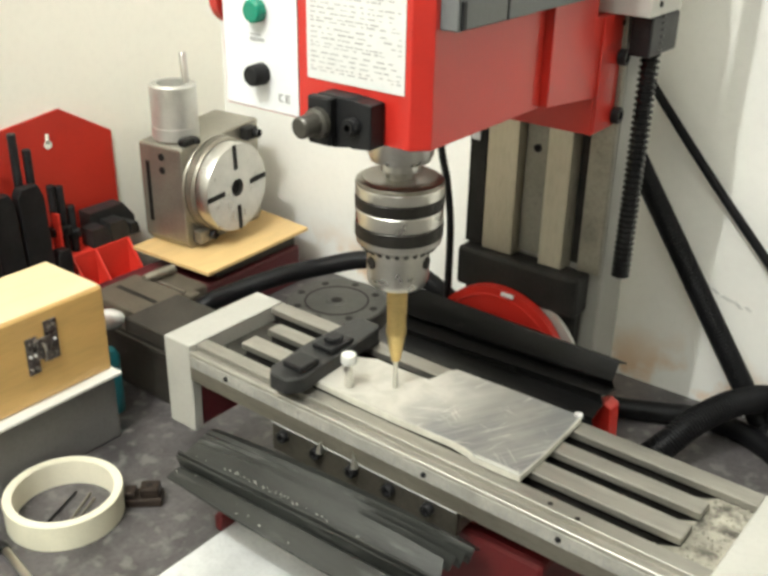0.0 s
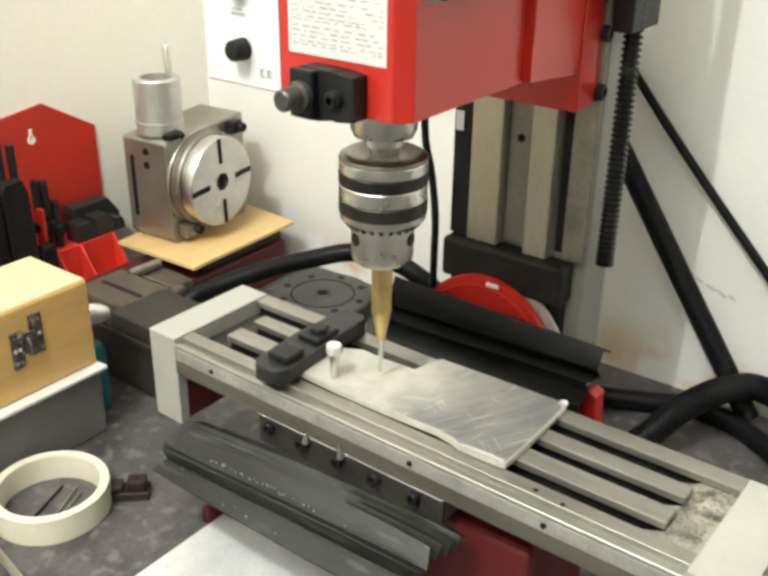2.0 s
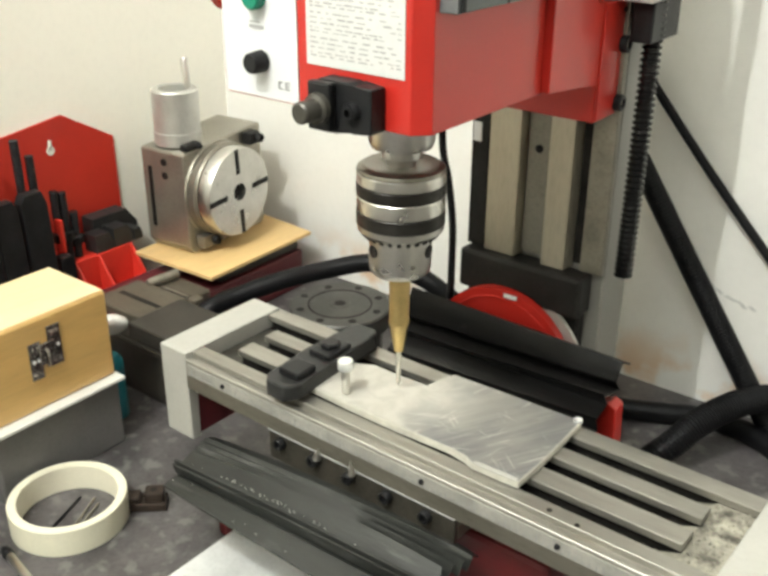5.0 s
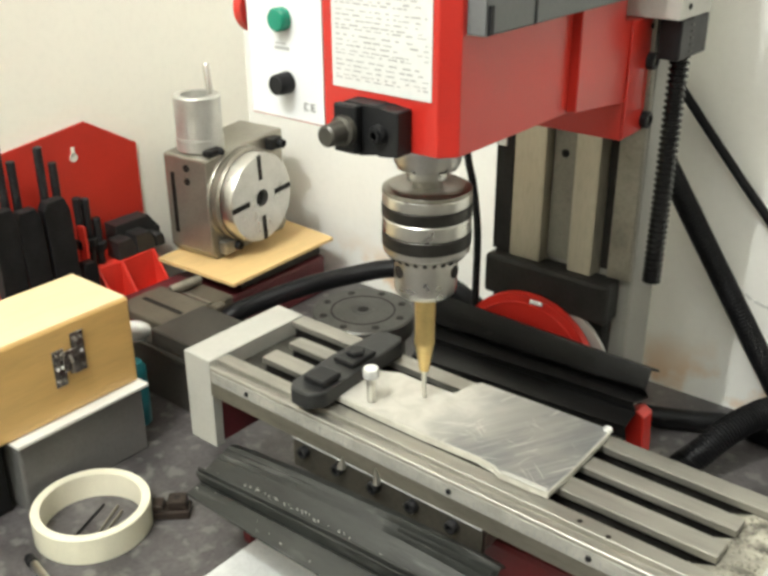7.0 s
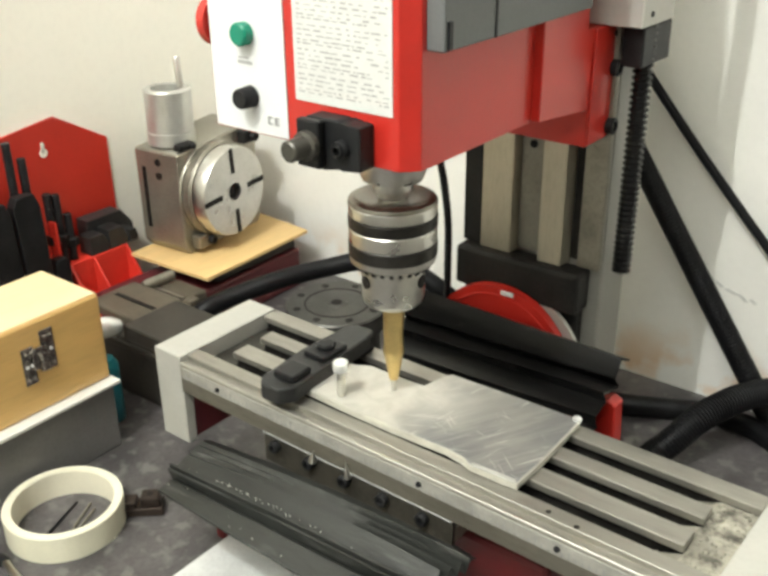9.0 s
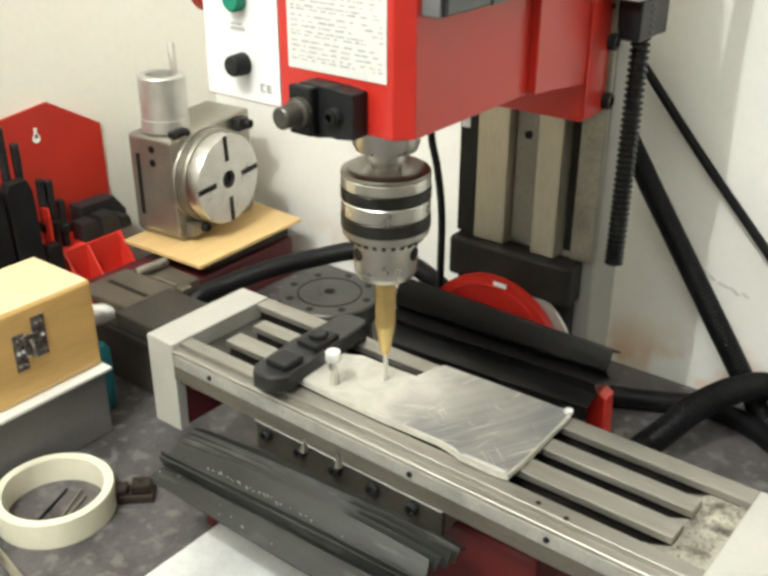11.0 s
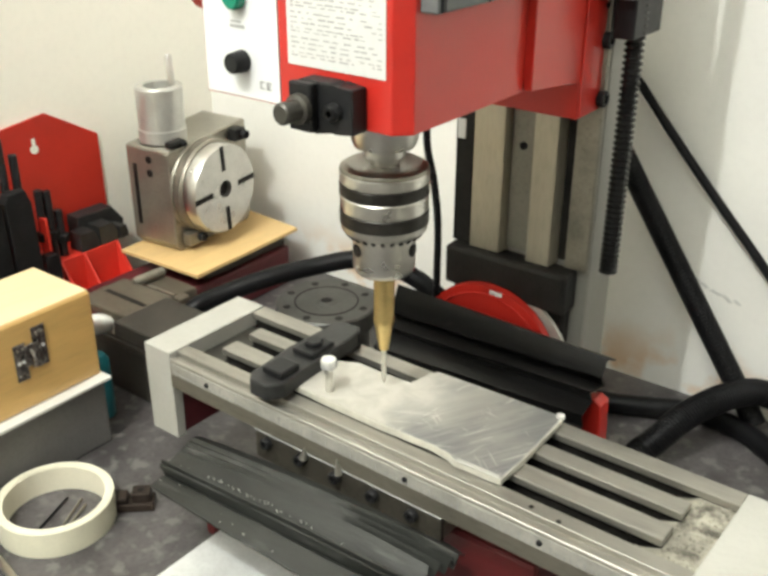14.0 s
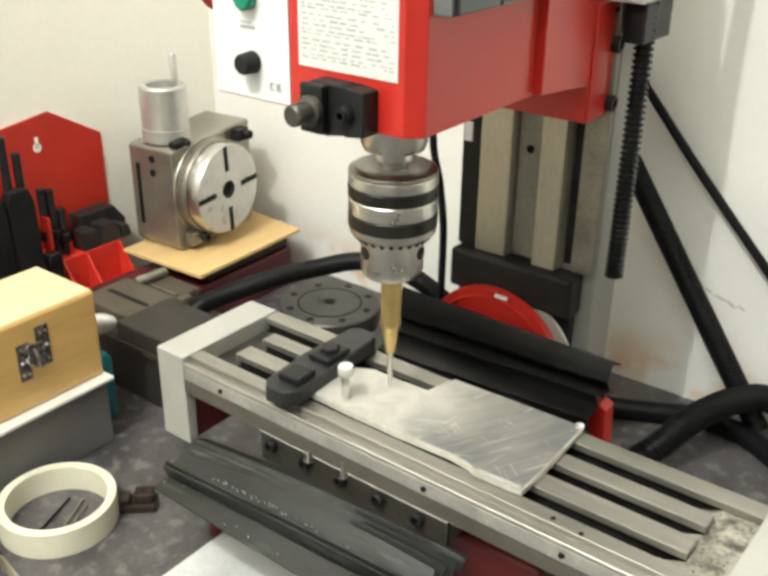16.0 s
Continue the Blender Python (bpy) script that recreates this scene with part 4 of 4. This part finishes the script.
def step_block(x, y, z, w, h, rz=0):
    """A block with a flight of small steps down one end."""
    ob = thing("step_block", x, y, z, rz, "black stepped clamping block lying in the red rack", "clamping block", "blocks in the rack")
    n = 5
    pts = [(-w / 2, 0), (w / 2, 0), (w / 2, h * 0.45)]
    for i in range(n):
        a = w / 2 - w * 0.22 * (i + 1) / n
        pts += [(a, h * (0.45 + 0.55 * i / n)), (a, h * (0.45 + 0.55 * (i + 1) / n))]
    bm = prism(pts + [(-w / 2, h)], 0.019, Matrix(((0, 0, 1, -0.0095), (1, 0, 0, 0), (0, 1, 0, 0), (0, 0, 0, 1))), 0.0004)
    part("block", bm, dusty_black, ob)


for x, y, z, w, h, rz in ((-0.3150, 0.1860, -0.0558, 0.056, 0.0290, 0), (-0.2955, 0.1560, -0.0558, 0.022, 0.0195, 0), (-0.2955, 0.1800, -0.0558, 0.023, 0.0205, 0), (-0.2955, 0.1985, -0.0558, 0.011, 0.0130, 4)):
    step_block(x, y, z, w, h, rz)

# ---------- wooden box on its white sheet and grey case ----------
case = thing("grey_case", -0.14, -0.12, BENCH, 0, "dull grey case with a white lid under the wooden box", "case")
part("body", box(-0.06, 0.052, 0.021, 0.134, 0, 0.0605, 0.002), block_grey, case)
part("lid", box(-0.07, 0.0575, 0.0185, 0.1375, 0.0607, 0.0635, 0.0006), sheet_white, case, "thin white lid")
prop = thing("black_block", -0.128, -0.150, BENCH, 0, "black plastic block holding up the end of the wooden box", "block")
part("body", box(-0.030, 0.026, -0.050, 0.046, 0, 0.0560, 0.002), black_plastic, prop)
part("cap", box(-0.032, 0.028, -0.052, 0.047, 0.0562, 0.0635, 0.0015), black_plastic, prop)
wb = thing("wooden_box", -0.128, -0.082, -0.0663, 0, "varnished pale wooden box with a hinged lid and metal catch", "wooden box")
part("body", box(-0.036, 0.0355, -0.12, 0.0975, 0.0, 0.0752, 0.0022), box_wood, wb)
part("lid", box(-0.0360, 0.0340, -0.118, 0.0960, 0.0753, 0.0761, 0.0004), lid_wood_sheen, wb, "lid panel with the sheen in its pale colour")
for y0, y1, z0, z1 in ((0.024, 0.0345, 0.026, 0.057), (0.041, 0.0525, 0.032, 0.066)):
    hs = part("catch", box(0.0358, 0.0370, y0, y1, z0, z1, 0.0005), latch_metal, wb, "embossed metal catch")
    for dy in (0.3, 0.7):
        for dz in (0.15, 0.5, 0.85):
            part("rivet", lathe([(0, 0.0016), (0.0013, 0.001), (0.0016, 0), (0, 0)], 10, put(0.0371, y0 + (y1 - y0) * dy, z0 + (z1 - z0) * dz, (1, 0, 0))), nickel if dz == 0.5 else latch_metal, hs)
part("catch_plate", box(0.0372, 0.0392, 0.0315, 0.0450, 0.0370, 0.0550, 0.0007), latch_metal, wb, "embossed metal catch plate")
part("catch_hook", tube([(0.0375, 0.037, 0.051), (0.0405, 0.038, 0.045), (0.0405, 0.038, 0.038), (0.0378, 0.038, 0.035)], 0.0016, 8, 5), latch_metal, wb)

bottle = thing("teal_bottle", -0.1255, 0.0345, BENCH, 0, "small teal plastic bottle behind the wooden box", "bottle")
part("body", lathe([(0, 0.062), (0.007, 0.061), (0.0105, 0.055), (0.0105, 0.046), (0.0095, 0.044), (0.0105, 0.042), (0.0105, 0.002), (0.009, 0), (0, 0)], 24), teal, bottle, smooth=True)

# ---------- tape roll and odds on the bench ----------
tape = thing("tape_roll", -0.038, -0.077, BENCH, 0, "roll of cream masking tape lying on the bench", "tape roll")
part("tape", lathe([(0.0378, 0.0), (0.0425, 0.0), (0.0430, 0.0006), (0.0430, 0.0212), (0.0425, 0.0218), (0.0378, 0.0218), (0.0378, 0.0)], 96), tape_cream, tape, smooth=True)
part("core", lathe([(0.0364, 0.0003), (0.0377, 0.0003), (0.0377, 0.0214), (0.0364, 0.0214), (0.0364, 0.0003)], 96), tape_core, tape, "pale cardboard core", True)
for x, y, a, ln, m in ((-0.046, -0.075, 112, 0.040, black_oxide), (-0.033, -0.071, 118, 0.046, dull_steel), (-0.027, -0.072, 115, 0.042, dull_steel)):
    ob = tagged(part("drill_bit", lathe([(0, ln), (0.0010, ln - 0.002), (0.0012, 0), (0, 0)], 10, put(-ln / 2, 0, 0.0013, (1, 0, 0))), m, None, "", True), "thin drill bit lying inside the tape roll", "drill bit", "drill bits in the tape roll")
    ob.matrix_world = pose(x, y, BENCH, 0, 0, a)
scriber = thing("scriber", -0.036, -0.1305, BENCH, -10, "slim steel scriber with a dark collar lying on the bench", "scriber")
part("shaft", lathe([(0, 0.115), (0.0012, 0.114), (0.0030, 0.100), (0.0030, 0.004), (0, 0.004)], 16, put(0, 0, 0.0042, (1, 0, 0))), satin_steel, scriber, "bright steel shaft", True)
part("collar", lathe([(0, 0.0038), (0.0035, 0.0036), (0.0042, 0.001), (0.0040, -0.004), (0.0030, -0.006), (0, -0.006)], 16, put(0, 0, 0.0042, (1, 0, 0))), black_plastic, scriber, smooth=True)
nut = thing("t_nut", -0.0050, -0.0320, BENCH, 42, "dark brown steel T-nut on the bench", "nut")
rust_brown = mat("rust_brown", (0.040, 0.028, 0.022), 0.5, 0.3, var=0.35, scale=90, bump=0.3, spec=0.3)
part("base", box(-0.0155, 0.0155, -0.0080, 0.0080, 0, 0.0070, 0.0012), rust_brown, nut)
part("boss", box(-0.0150, -0.0040, -0.0072, 0.0050, 0.0072, 0.0125, 0.0014), rust_brown, nut)
part("boss", box(-0.0010, 0.0135, -0.0060, 0.0068, 0.0072, 0.0150, 0.0014), rust_brown, nut)
part("hole", lathe([(0, 0.0003), (0.0026, 0.0003), (0.0026, 0), (0, 0)], 14, put(0.006, 0, 0.0151)), slot_shade, nut)
offcut = tagged(part("sheet_offcut", prism([(0.0690, -0.0060), (0.0685, -0.108), (0.19, -0.106), (0.19, -0.0035)], 0.0022, Matrix.Translation((0, 0, BENCH)), 0.0003), offcut_alu), "pale aluminium sheet offcut lying on the bench", "metal sheet")

# round plate lying behind the table
disc = thing("faceplate", -0.0235, 0.2195, BENCH, 0, "dark round drilled faceplate lying on the bench", "faceplate")
part("plate", lathe([(0, 0.070), (0.0095, 0.070), (0.0100, 0.0695), (0.0285, 0.0695), (0.0288, 0.0688), (0.030, 0.0688), (0.0303, 0.0695), (0.0460, 0.0695), (0.0475, 0.068), (0.0475, 0.052), (0.040, 0.050), (0.040, 0.0), (0, 0)], 72), mat("faceplate_iron", (0.10, 0.098, 0.090), 0.42, 0.5, var=0.25, scale=40, bump=0.15), disc, smooth=True)
for i in range(8):
    a = radians(45 * i + 12)
    part("hole", lathe([(0, 0.0003), (0.0036, 0.0003), (0.0036, 0), (0, 0)], 16, put(0.038 * math.cos(a), 0.038 * math.sin(a), 0.0695)), slot_shade, disc)
part("groove", lathe([(0.0286, 0.0690), (0.0302, 0.0690), (0.0302, 0.0698), (0.0286, 0.0698), (0.0286, 0.0690)], 72), slot_shade, disc, "dark turned groove", True)
part("centre_hole", lathe([(0, 0.0003), (0.0052, 0.0003), (0.0052, 0), (0, 0)], 18, put(0, 0, 0.0701)), slot_shade, disc)

# ---------- hoses and cables ----------
def hose(name, pts, r, label, ribs=0.0, pitch=0.004, material=hose_black):
    return tagged(part(name, tube(pts, r, 16, 10, ribs, pitch), material, None, "", True), label, "cable" if r < 0.004 else "hose")


hose("hose", [(-0.150, 0.098, -0.1205), (-0.128, 0.118, -0.085), (-0.1126, 0.135, -0.0623), (-0.1027, 0.16, -0.0555), (-0.0776, 0.2, -0.045), (-0.0531, 0.235, -0.0396), (-0.0182, 0.265, -0.0334), (0.03, 0.280, -0.042), (0.08, 0.29, -0.075), (0.12, 0.30, -0.120)], 0.0088, "thick black hose arching behind the table")
hose("flexible_conduit", [(0.279, 0.238, -0.1175), (0.2828, 0.2497, -0.113), (0.2901, 0.2587, -0.105), (0.3002, 0.2747, -0.092), (0.3111, 0.2966, -0.085), (0.3245, 0.322, -0.083), (0.345, 0.348, -0.087), (0.39, 0.358, -0.104), (0.47, 0.35, -0.1175)], 0.0116, "thick black corrugated conduit on the bench", 0.0009, 0.0027)
hose("hose", [(0.17, 0.295, -0.120), (0.2208, 0.306, -0.1205), (0.259, 0.3225, -0.1205), (0.2914, 0.338, -0.1205), (0.335, 0.335, -0.1205), (0.40, 0.30, -0.1205), (0.50, 0.28, -0.1205)], 0.0092, "black hose lying along the bench")
hose("power_lead", [(0.103, 0.366, 0.256), (0.153, 0.366, 0.199), (0.2010, 0.366, 0.1430), (0.2555, 0.366, 0.0825), (0.3270, 0.366, 0.0080), (0.42, 0.366, -0.09), (0.455, 0.36, -0.126)], 0.0038, "thin black cable running down the wall")
hose("hose", [(0.114, 0.350, 0.213), (0.154, 0.350, 0.153), (0.1945, 0.350, 0.0933), (0.2535, 0.350, 0.007), (0.3140, 0.350, -0.0805), (0.341, 0.348, -0.118)], 0.0095, "black ribbed hose slanting down behind the column", 0.0004, 0.0030)
hose("cable", [(0.097, 0.205, 0.20), (0.0965, 0.203, 0.125), (0.104, 0.203, 0.090), (0.109, 0.203, 0.055), (0.1095, 0.203, 0.01), (0.108, 0.205, -0.06), (0.106, 0.21, -0.127)], 0.0032, "thin black ribbed cable beside the column", 0.0006, 0.003)


# ---------- motion: the head feeds down and up, the table and saddle creep ----------
HEAD_Z = ((0.0, -9.0), (0.5, -6.1), (1.0, -3.3), (1.5, -1.0), (2.0, -0.7), (3.0, -0.7), (4.0, -0.6), (5.0, -0.6), (5.5, -2.0), (6.0, -4.6), (6.5, -7.2), (7.0, -9.9), (7.5, -12.6), (8.0, -15.2), (8.5, -18.5),
          (9.0, -21.3), (9.3, -20.4), (10.0, -16.0), (10.5, -12.7), (11.0, -9.5), (11.5, -6.2), (12.0, -3.0), (12.5, -0.2), (13.0, -0.1), (14.0, -0.1), (16.0, 0.0))
TABLE_X = ((0.0, -7.1), (2.0, -7.1), (4.0, -7.1), (6.5, -6.4), (8.5, -6.1), (11.0, -5.8), (12.5, -5.9), (13.0, -5.9), (13.5, -8.1), (14.0, -8.9), (14.5, -8.7), (15.0, -5.9), (15.5, -2.1), (16.0, 0.0))
SADDLE_Y = ((0.0, 5.9), (1.5, 5.8), (2.5, 5.9), (3.0, 4.7), (3.5, 3.2), (4.0, 2.4), (4.6, 0.6), (5.2, -0.8), (6.5, -0.9), (8.5, -0.8), (11.0, -0.2), (13.0, -0.2), (16.0, 0.0))


def between(rows, t):
    """Millimetres at t, straight between the rows."""
    for (a, u), (b, v) in zip(rows, rows[1:]):
        if a <= t <= b:
            return (u + (v - u) * (t - a) / (b - a)) / 1000
    return rows[-1][1] / 1000


def motions():
    times = sorted({t for rows in (TABLE_X, SADDLE_Y) for t, _ in rows})
    walk(head, [(t, pose(0, 0, v / 1000)) for t, v in HEAD_Z])
    walk(saddle, [(t, pose(0, v / 1000, 0, 0, 0, TURN)) for t, v in SADDLE_Y])
    for ob in (front_cover, cover_chips):
        walk(ob, [(t, pose(0, v / 1000, 0)) for t, v in SADDLE_Y])
    for ob, x, y, z, rz in ((table, 0, 0, 0, TURN), (chips, 0, 0, 0, TURN), (plate, 0, 0, 0, 0), (clamp, 0, 0, 0, 0), (bolt, 0.1585, 0.0195, 0.0058, 0)):
        walk(ob, [(t, pose(x + between(TABLE_X, t), y + between(SADDLE_Y, t), z, 0, 0, rz)) for t in times])


motions()
